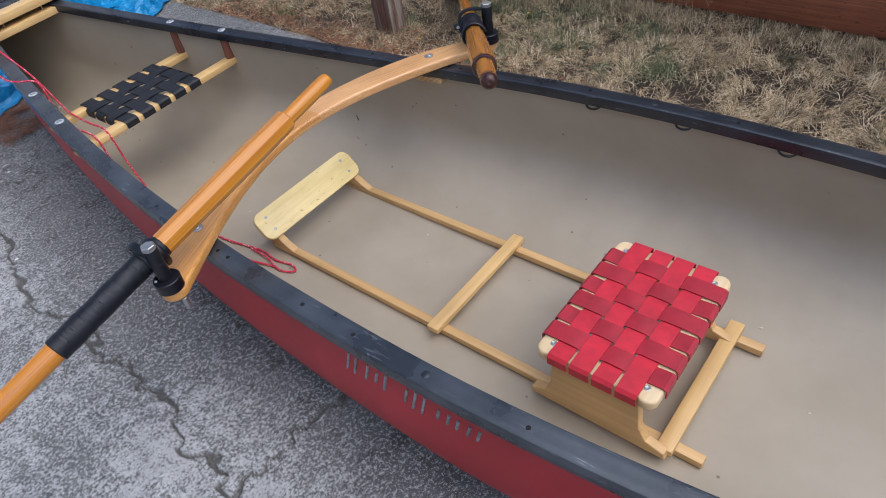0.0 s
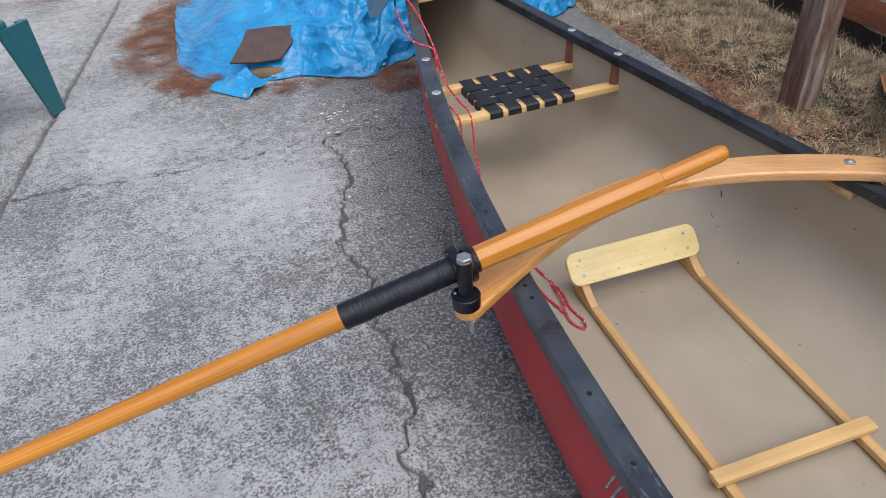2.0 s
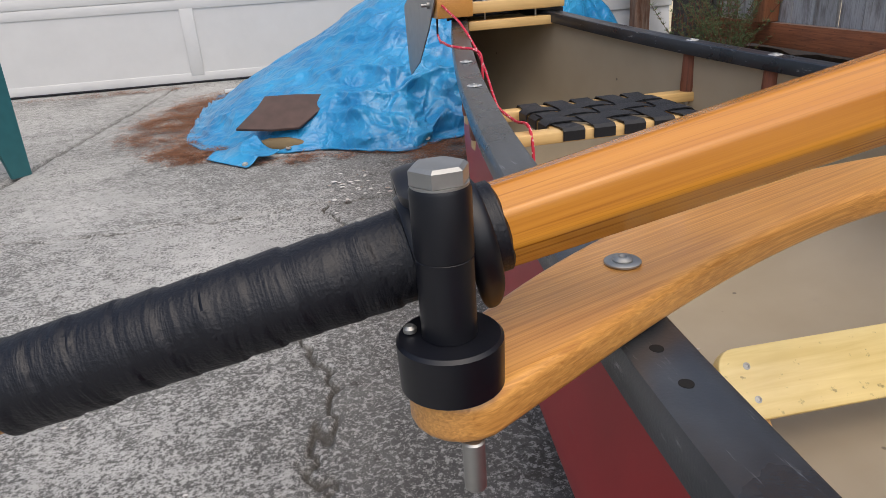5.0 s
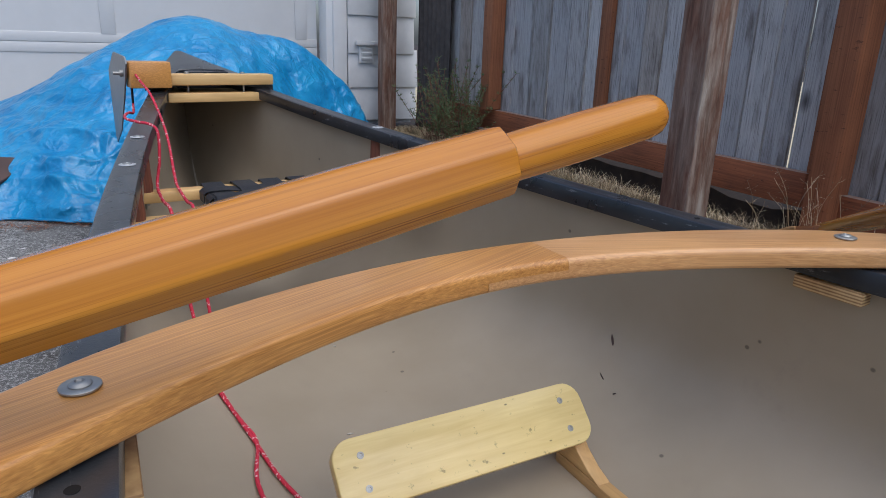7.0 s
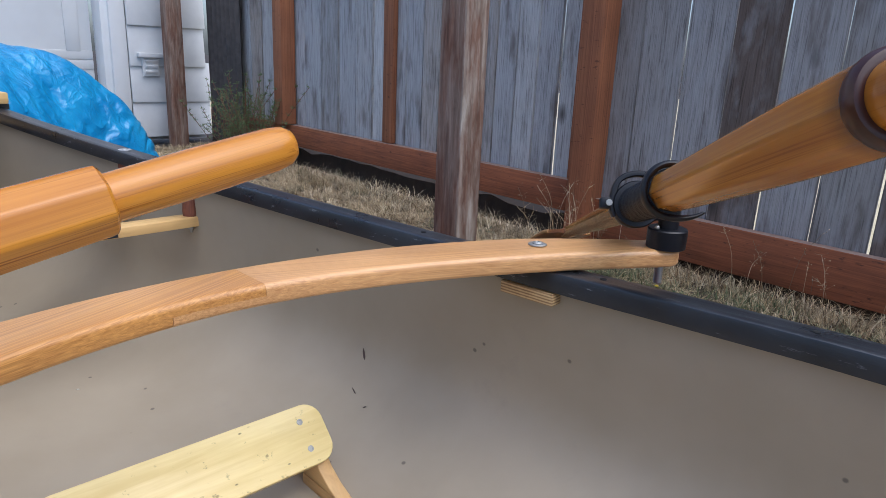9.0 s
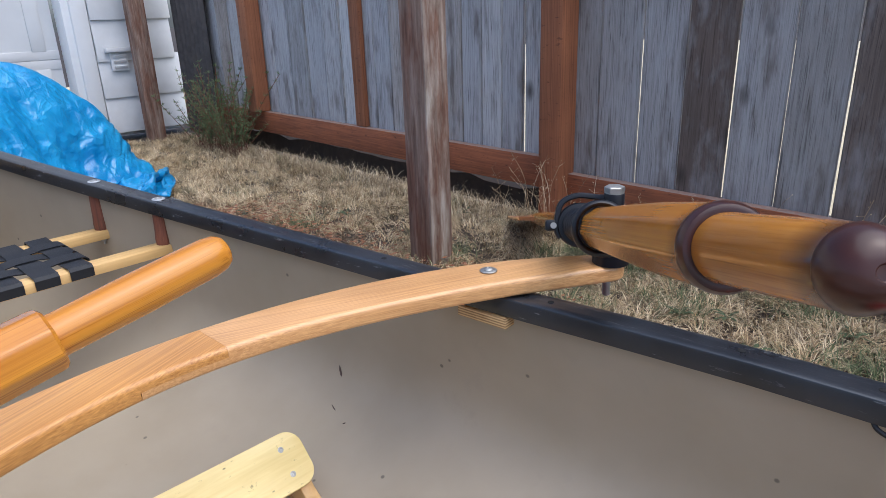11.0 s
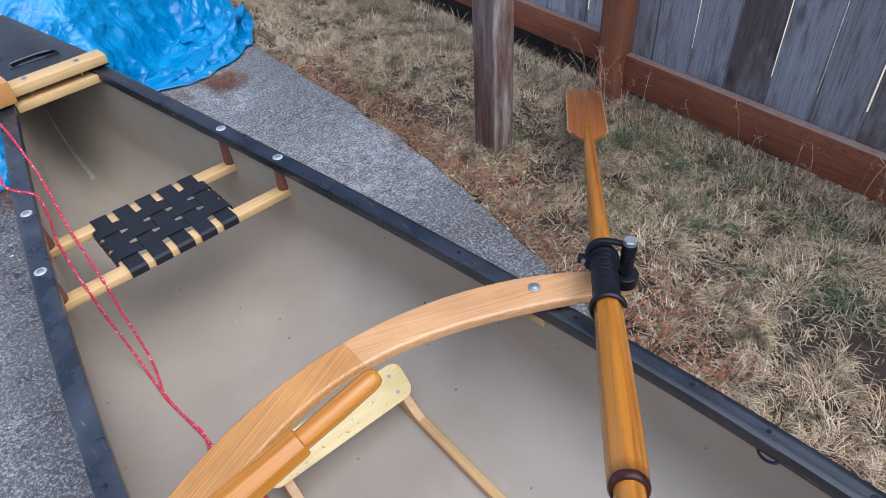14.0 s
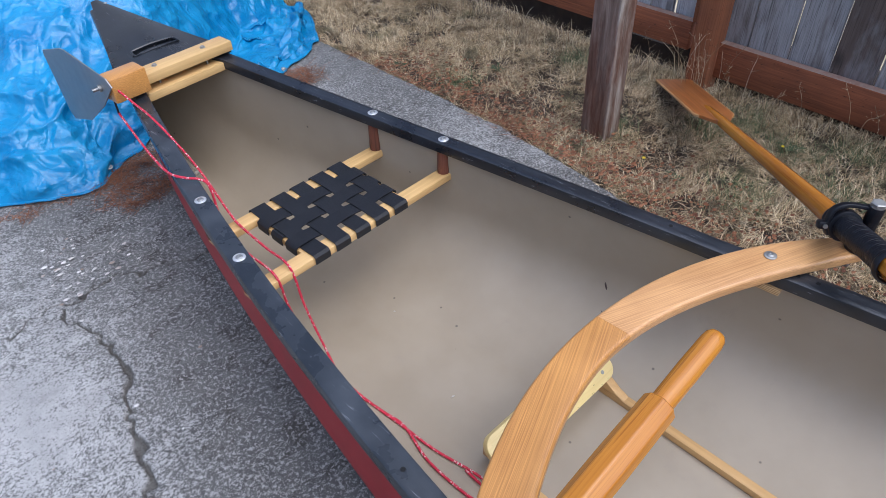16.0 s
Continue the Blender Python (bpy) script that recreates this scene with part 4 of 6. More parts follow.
def hull_point(y, k, inset=0.0, n=26):
    """A point of the half section: k from 0 (keel) to n (gunwale)."""
    u = station(y)
    g, top = gun_x(y), gun_z(y) - 0.006
    rise = 0.19 * max(0.0, u - 0.72) ** 2 / 0.0784 * 0.8 + 0.004
    if u > 0.93:
        rise += (top - rise) * ((u - 0.93) / 0.07) ** 2.2 * 0.75
    bmax = g * (1 + 0.05 * (1 - u ** 1.5))
    zm = rise + (0.18 if u < 0.8 else 0.18 + (u - 0.8) * 0.5)
    zm = min(zm, top - 0.012)
    e = 2.7 - 1.3 * u
    a = k / n
    if a < 0.7:
        th = a / 0.7 * math.pi / 2
        x = bmax * math.sin(th) ** (2 / e)
        z = zm - (zm - rise) * math.cos(th) ** (2 / e)
    else:
        t = (a - 0.7) / 0.3
        x = bmax + (g - bmax) * t * t * (3 - 2 * t)
        z = zm + (top - zm) * t
    x = max(0.0, x - inset)
    return x, max(z, rise + (inset if a < 0.5 else 0))


def hull_shell(inset, n=26):
    bm = bmesh.new()
    stations = [MID + (STERN if s > 0 else BOW) * math.copysign(1 - (1 - abs(s)) ** 1.15, s) for s in [i / 60 - 1 for i in range(121)]]
    rows = []
    for y in stations:
        yy = MID + (y - MID) * (1 - inset * 0.5)
        row = []
        for k in range(-n, n + 1):
            x, z = hull_point(yy, abs(k), inset)
            row.append(bm.verts.new((math.copysign(x, k), yy, z)))
        rows.append(row)
    for r0, r1 in zip(rows, rows[1:]):
        for i in range(2 * n):
            bm.faces.new((r0[i], r0[i + 1], r1[i + 1], r1[i]))
    bmesh.ops.remove_doubles(bm, verts=bm.verts, dist=0.0006)
    return bm


def sweep_gunwale(side):
    """Black cap rail, rounded outside, with an inner lip."""
    prof = [(-0.0225, -0.024), (-0.0225, 0.0008), (-0.0215, 0.0030), (-0.0190, 0.0040), (-0.0080, 0.0038), (0.0, 0.0033), (0.0080, 0.0038), (0.0180, 0.0036), (0.0215, 0.0020), (0.0240, -0.0030), (0.0250, -0.014), (0.0235, -0.026), (0.012, -0.027), (0.011, -0.018), (-0.012, -0.018), (-0.014, -0.025)]
    bm = bmesh.new()
    rings = []
    for i in range(141):
        y = MID - BOW + 0.035 + (STERN + BOW - 0.07) * i / 140
        dy = 0.01
        slope = (gun_x(y + dy) - gun_x(y - dy)) / (2 * dy)
        nrm = Vector((1, -slope, 0)).normalized()
        c = Vector((gun_x(y), y, gun_z(y)))
        ring = []
        for o, h in prof:
            p = c + nrm * o + Vector((0, 0, h))
            ring.append(bm.verts.new((side * max(p.x, 0.001), p.y, p.z)))
        rings.append(ring)
    m = len(prof)
    for r0, r1 in zip(rings, rings[1:]):
        for k in range(m):
            bm.faces.new((r0[k], r0[(k + 1) % m], r1[(k + 1) % m], r1[k]))
    bm.faces.new(rings[0])
    bm.faces.new(rings[-1])
    bmesh.ops.recalc_face_normals(bm, faces=bm.faces)
    return bm


def washer_screw(parent, x, y, z, r=0.0125, name="washer"):
    w = part(name, lathed((x, y, z), (0, 0, 1), [(0, r), (0.0012, r), (0.0018, r - 0.0008), (0.0018, r * 0.5), (0.0018, 0)], 28), M_STEEL, parent, "zinc washer")
    part("screw_head", lathed((x, y, z + 0.0016), (0, 0, 1), [(0, r * 0.56), (0.001, r * 0.56), (0.0026, r * 0.42), (0.003, r * 0.24), (0.0016, r * 0.18), (0.0016, 0)], 20), M_STEEL, w)
    return w


def build_canoe():
    c = thing("canoe", C, "red canoe with tan interior and worn black gunwales on concrete", "canoe")
    part("hull", hull_shell(0.0), M_HULL, c, "glossy red outer hull")
    part("liner", hull_shell(0.006), M_LINER, c, "tan inner skin with scuffs")
    for side in (-1, 1):
        gw = part("gunwale", sweep_gunwale(side), M_GUNWALE_PALE if side < 0 else M_GUNWALE, c, "paler scratched black vinyl cap rail" if side < 0 else "glossy scratched black vinyl cap rail")
        for y in (0.81, 1.035):
            x = side * gun_x(y)
            w = part("washer", lathed((x, y, gun_z(y) + 0.0034), (0, 0, 1), [(0, 0.0138), (0.0012, 0.0138), (0.0018, 0.0130), (0.0018, 0.0)], 28), M_BRIGHT, gw, "bright zinc finishing washer")
            part("screw_head", lathed((x, y, gun_z(y) + 0.0052), (0, 0, 1), [(0, 0.0078), (0.0012, 0.0074), (0.0024, 0.0052), (0.0024, 0.0036), (0.0008, 0.0030), (0.0008, 0)], 20), M_STEEL, w)
        for y in (-0.060, -0.099, -0.35, -0.49, -0.86, -1.2, 0.207):
            x = side * (gun_x(y) + 0.002)
            part("rivet_hole", lathed((x, y, gun_z(y) + 0.0032), (0, 0, 1), [(0, 0.0045), (0.0008, 0.0045), (0.0008, 0.0)], 14), M_HOLE, gw, "dark drilled hole")
        for y in (-0.508, -0.742, -0.978):
            x = side * (gun_x(y) - 0.016)
            loop = [Vector((x - side * 0.012 * math.sin(a), y + 0.019 * math.cos(a), gun_z(y) - 0.023 - 0.007 * math.sin(a))) for a in [math.pi * i / 12 for i in range(13)]]
            part("tie_loop", tube(bmesh.new(), loop, 0.0028, 8), M_BLACK, gw, "black cord tie loop")
        part("rivet", lathed((side * gun_x(-0.66), -0.66, gun_z(-0.66) + 0.003), (0, 0, 1), [(0, 0.008), (0.001, 0.008), (0.0022, 0.005), (0.0022, 0)], 16), M_GUNWALE, gw, "dull black rivet")
    # bow and stern deck plates with a carrying slot
    for s in (1, -1):
        ya = MID + STERN if s > 0 else MID - BOW
        yb = ya - s * 0.495
        out = []
        m = 18
        for i in range(m + 1):
            y = yb + (ya - yb) * i / m
            out.append((gun_x(y) + 0.026 * (1 - i / m) + 0.012, y))
        bm = bmesh.new()
        # deck follows the sheer; a slot is left open near its inner edge
        cols = 12
        rows = []
        for i in range(m + 1):
            w, y = out[i]
            row = []
            for k in range(cols + 1):
                t = 2 * k / cols - 1
                row.append(bm.verts.new((t * w, y, gun_z(y) + 0.010 + 0.016 * (1 - t * t) * min(1, w / 0.1))))
            rows.append(row)
        for i in range(m):
            for k in range(cols):
                if i == 4 and 3 <= k <= 8:
                    continue
                bm.faces.new((rows[i][k], rows[i][k + 1], rows[i + 1][k + 1], rows[i + 1][k]))
        lip = [rows[4][k].co.copy() for k in range(3, 10)] + [rows[5][k].co.copy() for k in range(9, 2, -1)]
        lip = [p + Vector((0, 0, 0.001)) for p in lip + lip[:1]]
        bmesh.ops.recalc_face_normals(bm, faces=bm.faces)
        ext = bmesh.ops.extrude_face_region(bm, geom=list(bm.faces))
        bmesh.ops.translate(bm, vec=(0, 0, -0.014), verts=[v for v in ext["geom"] if isinstance(v, bmesh.types.BMVert)])
        bmesh.ops.recalc_face_normals(bm, faces=bm.faces)
        dk = part("deck_plate", bm, M_GUNWALE, c, "scuffed black plastic deck plate with carrying slot")
        part("slot_lip", tube(bmesh.new(), lip, 0.0042, 8), M_GUNWALE, dk, "raised lip round the carrying slot")
        ym = yb + (ya - yb) * 4.5 / m
        slope = math.atan((gun_z(ym + 0.02) - gun_z(ym - 0.02)) / 0.04)
        # added black plate makes the open slot look dark inside
        part("slot_dark_plate", boxed((0, ym, gun_z(ym) - 0.014), (1.15 * (gun_x(ym) + 0.03), 0.07, 0.006), Euler((slope, 0, 0)).to_matrix(), 0.002), M_BLACK, dk, "black plate that darkens the open carrying slot")
        yt = ya - s * 0.06
        part("screw", lathed((0.012, yt, gun_z(yt) + 0.026), (0, 0, 1), [(0, 0.006), (0.002, 0.004), (0.002, 0)], 14), M_STEEL, dk)
    # worn pale maker's marking on the side: plain strokes, not letters
    def side_x(y, z):
        return min(((abs(hull_point(y, k / 4)[1] - z), hull_point(y, k / 4)[0]) for k in range(40, 105)), key=lambda q: q[0])[1]
    marks = [(-0.455, 0.044), (-0.475, 0.050), (-0.506, 0.040), (-0.530, 0.026), (-0.552, 0.042), (-0.604, 0.034), (-0.624, 0.046), (-0.645, 0.044), (-0.678, 0.024), (-0.700, 0.024), (-0.720, 0.024), (-0.744, 0.024), (-0.764, 0.024)]
    for y, h in marks:
        path = []
        for i in range(13):
            q = i / 12 - 0.5
            yy, zz = y - 0.22 * h * q, 0.286 + h * q
            path.append(Vector((-side_x(yy, zz) - 0.0004, yy, zz)))
        part("side_marking", tube(bmesh.new(), path, 0.0034, 6), M_MARK, c, "worn grey bar on the red side", False)


M_RING = plain("dark_burgundy_ring", (0.040, 0.010, 0.005), 0.30, 0, 0.5, 60, 0.05, 0.12)
M_RING.node_tree.nodes["Principled BSDF"].inputs["Specular IOR Level"].default_value = 0.45
M_HOLE = plain("hole_black", (0.004, 0.004, 0.004), 0.9)
M_MARK = plain("worn_grey_decal", (0.22, 0.215, 0.21), 0.45, 0.2, 0.6, 120)
build_canoe()


def build_scuffs():
    """Bits of leaf and seed stuck to the inside of the hull."""
    rng = random.Random(14)
    spots = [(0.325, 0.131, 0.022, 0.005, 0.5), (0.300, 0.082, 0.018, 0.002, 1.0), (0.262, 0.071, 0.012, 0.002, 2.2)]
    for y, z, ln, w, tw in spots:
        best = min(((abs(hull_point(y, k / 10, 0.006)[1] - z), hull_point(y, k / 10, 0.006)) for k in range(261)), key=lambda q: q[0])[1]
        bm = prism([(-ln / 2, 0), (-ln * 0.2, -w / 2), (ln * 0.25, -w * 0.4), (ln / 2, 0), (ln * 0.2, w / 2), (-ln * 0.3, w * 0.4)], 0, 0.001)
        ob = put("leaf_fragment", bm, M_BROWNSLAB, False)
        ob.matrix_world = C @ Matrix.Translation((best[0] - 0.001, y, best[1])) @ Euler((0, radians(-75), 0)).to_matrix().to_4x4() @ pose(0, 0, 0, 0, 0, math.degrees(tw))
        tagged(ob, "tiny dark leaf fragment stuck to the tan hull side", "leaf fragment", "leaf fragments")
    for x, y in ((0.036, 0.75), (-0.06, 0.44), (0.12, -0.15), (0.22, -1.05), (0.05, -1.2)):
        ln = rng.uniform(0.006, 0.014)
        bm = prism([(-ln / 2, 0), (0, -0.0022), (ln / 2, 0), (0, 0.0022)], 0, 0.0012)
        ob = put("leaf_fragment", bm, M_LITTERBIT, False)
        ob.matrix_world = C @ pose(x, y, liner_z(x, y) + 0.0006, 0, 0, rng.uniform(0, 180))
        tagged(ob, "tiny pale chip lying on the tan hull floor", "leaf fragment", "leaf fragments")


def keel_crease():
    """A pale worn ridge where the liner folds up to the stern."""
    pts = []
    for i in range(24):
        y = 1.69 + 0.33 * i / 23
        pts.append(Vector((0.0, y, hull_point(y, 0, 0.006)[1] + 0.0005)))
    bm = tube(bmesh.new(), pts, 0.0085, 12)
    canoe = [o for o in scene.collection.all_objects if o.name == "canoe"][0]
    part("keel_ridge", bm, plain("worn_liner_ridge", (0.42, 0.38, 0.31), 0.35, 0, 0.2, 60), canoe, "pale worn keel ridge inside the stern")


def liner_z(x, y):
    """Height of the inner skin at a place of the canoe's own axes."""
    best = 0.012
    for k in range(120):
        px, pz = hull_point(y, k * 26 / 120, 0.006)
        if px >= abs(x):
            return pz
        best = pz
    return best


M_LITTERBIT = plain("pale_chip", (0.55, 0.52, 0.47), 0.8, 0, 0.2, 90)
build_scuffs()
keel_crease()


def strap_strip(bm, pts, half, axis):
    """A band through centre points, of real thickness."""
    up = 0.0011
    rows = []
    for i, p in enumerate(pts):
        d = (pts[min(i + 1, len(pts) - 1)] - pts[max(i - 1, 0)]).normalized()
        side = Vector(axis)
        nrm = d.cross(side).normalized()
        rows.append([bm.verts.new(p + side * half * a + nrm * up * b) for a, b in ((-1, -1), (1, -1), (1, 1), (-1, 1))])
    for r0, r1 in zip(rows, rows[1:]):
        for k in range(4):
            bm.faces.new((r0[k], r0[(k + 1) % 4], r1[(k + 1) % 4], r1[k]))
    bm.faces.new(rows[0][::-1])
    bm.faces.new(rows[-1])


def weave(parent, cx, cy, top, span_x, span_y, nx, ny, wid, depth_x, depth_y, mat_x, mat_y, wrap=0.03):
    """nx straps run along y, ny straps along x; they go over and under by turns and wrap round the frame."""
    px, py = span_x / nx, span_y / ny
    def level(i, j):
        return 1 if (i + j) % 2 else -1
    for i in range(nx):
        x = cx - span_x / 2 + px * (i + 0.5)
        pts = [Vector((x, cy - depth_y / 2 - 0.002, top - wrap)), Vector((x, cy - depth_y / 2 - 0.002, top - 0.004)), Vector((x, cy - depth_y / 2 + 0.004, top + 0.001))]
        for j in range(ny):
            y = cy - span_y / 2 + py * (j + 0.5)
            zz = top + 0.0024 * level(i, j)
            pts += [Vector((x, y - wid * 0.36, zz)), Vector((x, y + wid * 0.36, zz))]
        pts += [Vector((x, cy + depth_y / 2 - 0.004, top + 0.001)), Vector((x, cy + depth_y / 2 + 0.002, top - 0.004)), Vector((x, cy + depth_y / 2 + 0.002, top - wrap))]
        bm = bmesh.new()
        strap_strip(bm, pts, wid / 2, (1, 0, 0))
        bmesh.ops.recalc_face_normals(bm, faces=bm.faces)
        part("strap", bm, mat_y, parent)
    for j in range(ny):
        y = cy - span_y / 2 + py * (j + 0.5)
        pts = [Vector((cx - depth_x / 2 - 0.002, y, top - wrap)), Vector((cx - depth_x / 2 - 0.002, y, top - 0.004)), Vector((cx - depth_x / 2 + 0.004, y, top + 0.001))]
        for i in range(nx):
            x = cx - span_x / 2 + px * (i + 0.5)
            zz = top - 0.0024 * level(i, j)
            pts += [Vector((x - wid * 0.36, y, zz)), Vector((x + wid * 0.36, y, zz))]
        pts += [Vector((cx + depth_x / 2 - 0.004, y, top + 0.001)), Vector((cx + depth_x / 2 + 0.002, y, top - 0.004)), Vector((cx + depth_x / 2 + 0.002, y, top - wrap))]
        bm = bmesh.new()
        strap_strip(bm, pts, wid / 2, (0, 1, 0))
        bmesh.ops.recalc_face_normals(bm, faces=bm.faces)
        part("strap", bm, mat_x, parent)


def build_stern_seat():
    s = thing("woven_bench", C, "pine bench woven with black webbing hung under the gunwales", "bench")
    top = 0.302
    for y in (0.81, 1.035):
        w = gun_x(y) + 0.006
        part("rail", boxed((0.006, y, top - 0.012), (2 * w + 0.014, 0.041, 0.022), None, 0.004), M_PINE, s, "pale pine seat rail")
        for side in (-1, 1):
            x = side * gun_x(y) * 0.985
            part("hanger", lathed((x, y, top - 0.001), (0.04 * side, 0, 1), [(0, 0.0160), (0.012, 0.0172), (0.03, 0.0164), (gun_z(y) - 0.016 - top, 0.0168)], 44, 0.3, 11), M_DOWEL, s, "dark stained hanger dowel")
            part("nut", lathed((x, y, top - 0.024), (0, 0, -1), [(0, 0.007), (0.006, 0.007), (0.006, 0.003), (0.014, 0.003), (0.014, 0)], 6), M_STEEL, s, "steel nut below the rail")
    for side in (-1, 1):
        part("crossbar", boxed((side * 0.138, 0.9225, top - 0.012), (0.034, 0.189, 0.020), None, 0.004), M_PINE_Y, s, "pale pine crossbar")
    weave(s, 0, 0.9225, top + 0.003, 0.312, 0.176, 5, 3, 0.0435, 0.314, 0.270, M_BLACK_WEB, M_BLACK_WEB, 0.022)


build_stern_seat()


M_THWART_B = wood("pale_thwart_wood", (0.42, 0.175, 0.056), (0.80, 0.460, 0.190), "x", 1.3, 0.33, 0.25, 420, vary=0.04, turn=-24)


def build_thwart():
    t = thing("rowing_thwart", C, "curved honey-coloured laminated wooden thwart bolted across the gunwales", "thwart")
    # centre line of the arch and its half width
    def mid_y(x):
        return 0.131 - 0.71 * abs(x - 0.01) ** 1.95 - 0.033 * x
    def half(x):
        a = abs(x) / 0.56
        return 0.037 + 0.045 * a * a * (1 - a) - 0.008 * a ** 6
    def limb(x0, x1, skew0, skew1, cap0, cap1):
        """An outline from x0 to x1, cut aslant by skew at either end or rounded off."""
        n = 36
        back, front = [], []
        for i in range(n + 1):
            xb = x0 + skew0 + (x1 + skew1 - x0 - skew0) * i / n
            xf = x0 - skew0 + (x1 - skew1 - x0 + skew0) * i / n
            for lst, xx, sg in ((back, xb, 1), (front, xf, -1)):
                d = 0.005
                sl = (mid_y(xx + d) - mid_y(xx - d)) / (2 * d)
                nrm = Vector((-sl, 1)).normalized()
                p = Vector((xx, mid_y(xx))) + nrm * half(xx) * sg
                lst.append((p.x, p.y))
        out = front + back[::-1]
        def cap(xx, sgn):
            d = 0.005
            sl = (mid_y(xx + d) - mid_y(xx - d)) / (2 * d)
            tan = Vector((1, sl)).normalized() * sgn
            nrm = Vector((-tan.y, tan.x))
            h = half(xx)
            return [tuple(Vector((xx, mid_y(xx))) + nrm * h * math.cos(a) * -1 + tan * h * math.sin(a)) for a in [math.pi * k / 10 for k in range(1, 10)]]
        if cap1:
            out = front + cap(x1, 1) + back[::-1]
        if cap0:
            out = out + cap(x0, -1)
        return out
    z1, th = 0.401, 0.0255
    def sag(bm):
        for v in bm.verts:
            v.co.z -= 0.0045 * max(0.0, 1 - (v.co.x / 0.42) ** 2)
        return bm
    lap = z1 - 0.0135
    bm = prism(limb(-0.562, 0.054, 0, -0.004, True, False), lap, z1, 0.0075, 5, (False, True), 0.05)
    low = prism(limb(-0.562, -0.052, 0, 0, True, False), z1 - th, lap - 0.0001, 0.006, 4, (True, False), 0.05)
    me = bpy.data.meshes.new("tmp")
    low.to_mesh(me)
    low.free()
    bm.from_mesh(me)
    part("port_limb", sag(bm), M_THWART, t, "honey-coloured limb with a lapped joint")
    bm = prism(limb(0.0543, 0.560, -0.004, 0, False, True), lap, z1, 0.0075, 5, (False, True), 0.05)
    low = prism(limb(-0.0512, 0.560, 0, 0, False, True), z1 - th, lap - 0.0001, 0.006, 4, (True, False), 0.05)
    low.to_mesh(me)
    low.free()
    bm.from_mesh(me)
    bpy.data.meshes.remove(me)
    part("starboard_limb", sag(bm), M_THWART_B, t, "paler limb with a lapped joint")
    # plywood packing under the gunwale where the bolts go through
    for side in (-1, 1):
        b = part("packing_block", boxed((-0.410 if side < 0 else 0.418, 0.004 if side < 0 else -0.001, 0.3345), (0.034, 0.086, 0.0175), Euler((0, 0, side * 0.06)).to_matrix(), 0.0012), M_PLYEDGE, t, "plywood packing block")
        washer_screw(t, -0.4215 if side < 0 else 0.4205, 0.009 if side < 0 else -0.001, z1 - 0.0004, 0.0128)
        part("pivot_rod", rod((side * 0.563, -0.112, 0.345), (side * 0.563, -0.112, z1 - th), 0.006, 12), M_STEEL, t, "steel pivot rod below the thwart")


build_thwart()


def wound_wrap(x0, x1, pitch, step):
    """Tape wound round an oar: each turn laps over the last, with uneven edges."""
    rng = random.Random(21)
    jit = [rng.uniform(-0.0022, 0.0022) * pitch / 0.0222 for _ in range(200)]
    seg, n = 40, max(8, int((x1 - x0) / (pitch / 14)))
    bm = bmesh.new()
    rings = []
    for i in range(n + 1):
        x = x0 + (x1 - x0) * i / n
        ring = []
        for k in range(seg):
            ang = 2 * math.pi * k / seg
            turn = (x - x0) / pitch + 0.20 * math.sin(ang) + 20
            turn += jit[int(turn) % 200] / pitch
            f = turn - math.floor(turn)
            lap = 1.0 - f if f > 0.06 else f / 0.06 * 0.94
            r = 0.0249 + step * lap + 0.00035 * math.sin(3 * ang + 1.7 * math.floor(turn)) * (step / 0.0011)
            if min(i, n - i) < 6:
                r = 0.0249 + step * 0.5
            if i in (0, n):
                r = 0.0232
            ring.append(bm.verts.new((x, r * math.cos(ang), r * math.sin(ang))))
        rings.append(ring)
    for r0, r1 in zip(rings, rings[1:]):
        for k in range(seg):
            bm.faces.new((r0[k], r0[(k + 1) % seg], r1[(k + 1) % seg], r1[k]))
    bm.faces.new(rings[0])
    bm.faces.new(rings[-1])
    bmesh.ops.recalc_face_normals(bm, faces=bm.faces)
    return bm


def open_collar(c, d, r, wide, thick, span):
    """A C of rubber round an oar that springs away at its free end."""
    _, a, b = frame_of(d)
    bm = bmesh.new()
    rings, n = [], 60
    for i in range(n + 1):
        q = i / n
        ang = span[0] + (span[1] - span[0]) * q
        free = max(0.0, (q - 0.80) / 0.20)
        rr = r + thick + 0.013 * free ** 1.8
        end = 1.0 - 0.55 * free ** 3
        if i == 0:
            end = 0.6
        out = a * math.cos(ang) + b * math.sin(ang)
        rings.append([bm.verts.new(c + out * (rr + thick * end * math.cos(k * math.pi / 6)) + d * (wide * end * math.sin(k * math.pi / 6))) for k in range(12)])
    for r0, r1 in zip(rings, rings[1:]):
        for k in range(12):
            bm.faces.new((r0[k], r0[(k + 1) % 12], r1[(k + 1) % 12], r1[k]))
    bm.faces.new(rings[0][::-1])
    bm.faces.new(rings[-1])
    bmesh.ops.recalc_face_normals(bm, faces=bm.faces)
    return bm


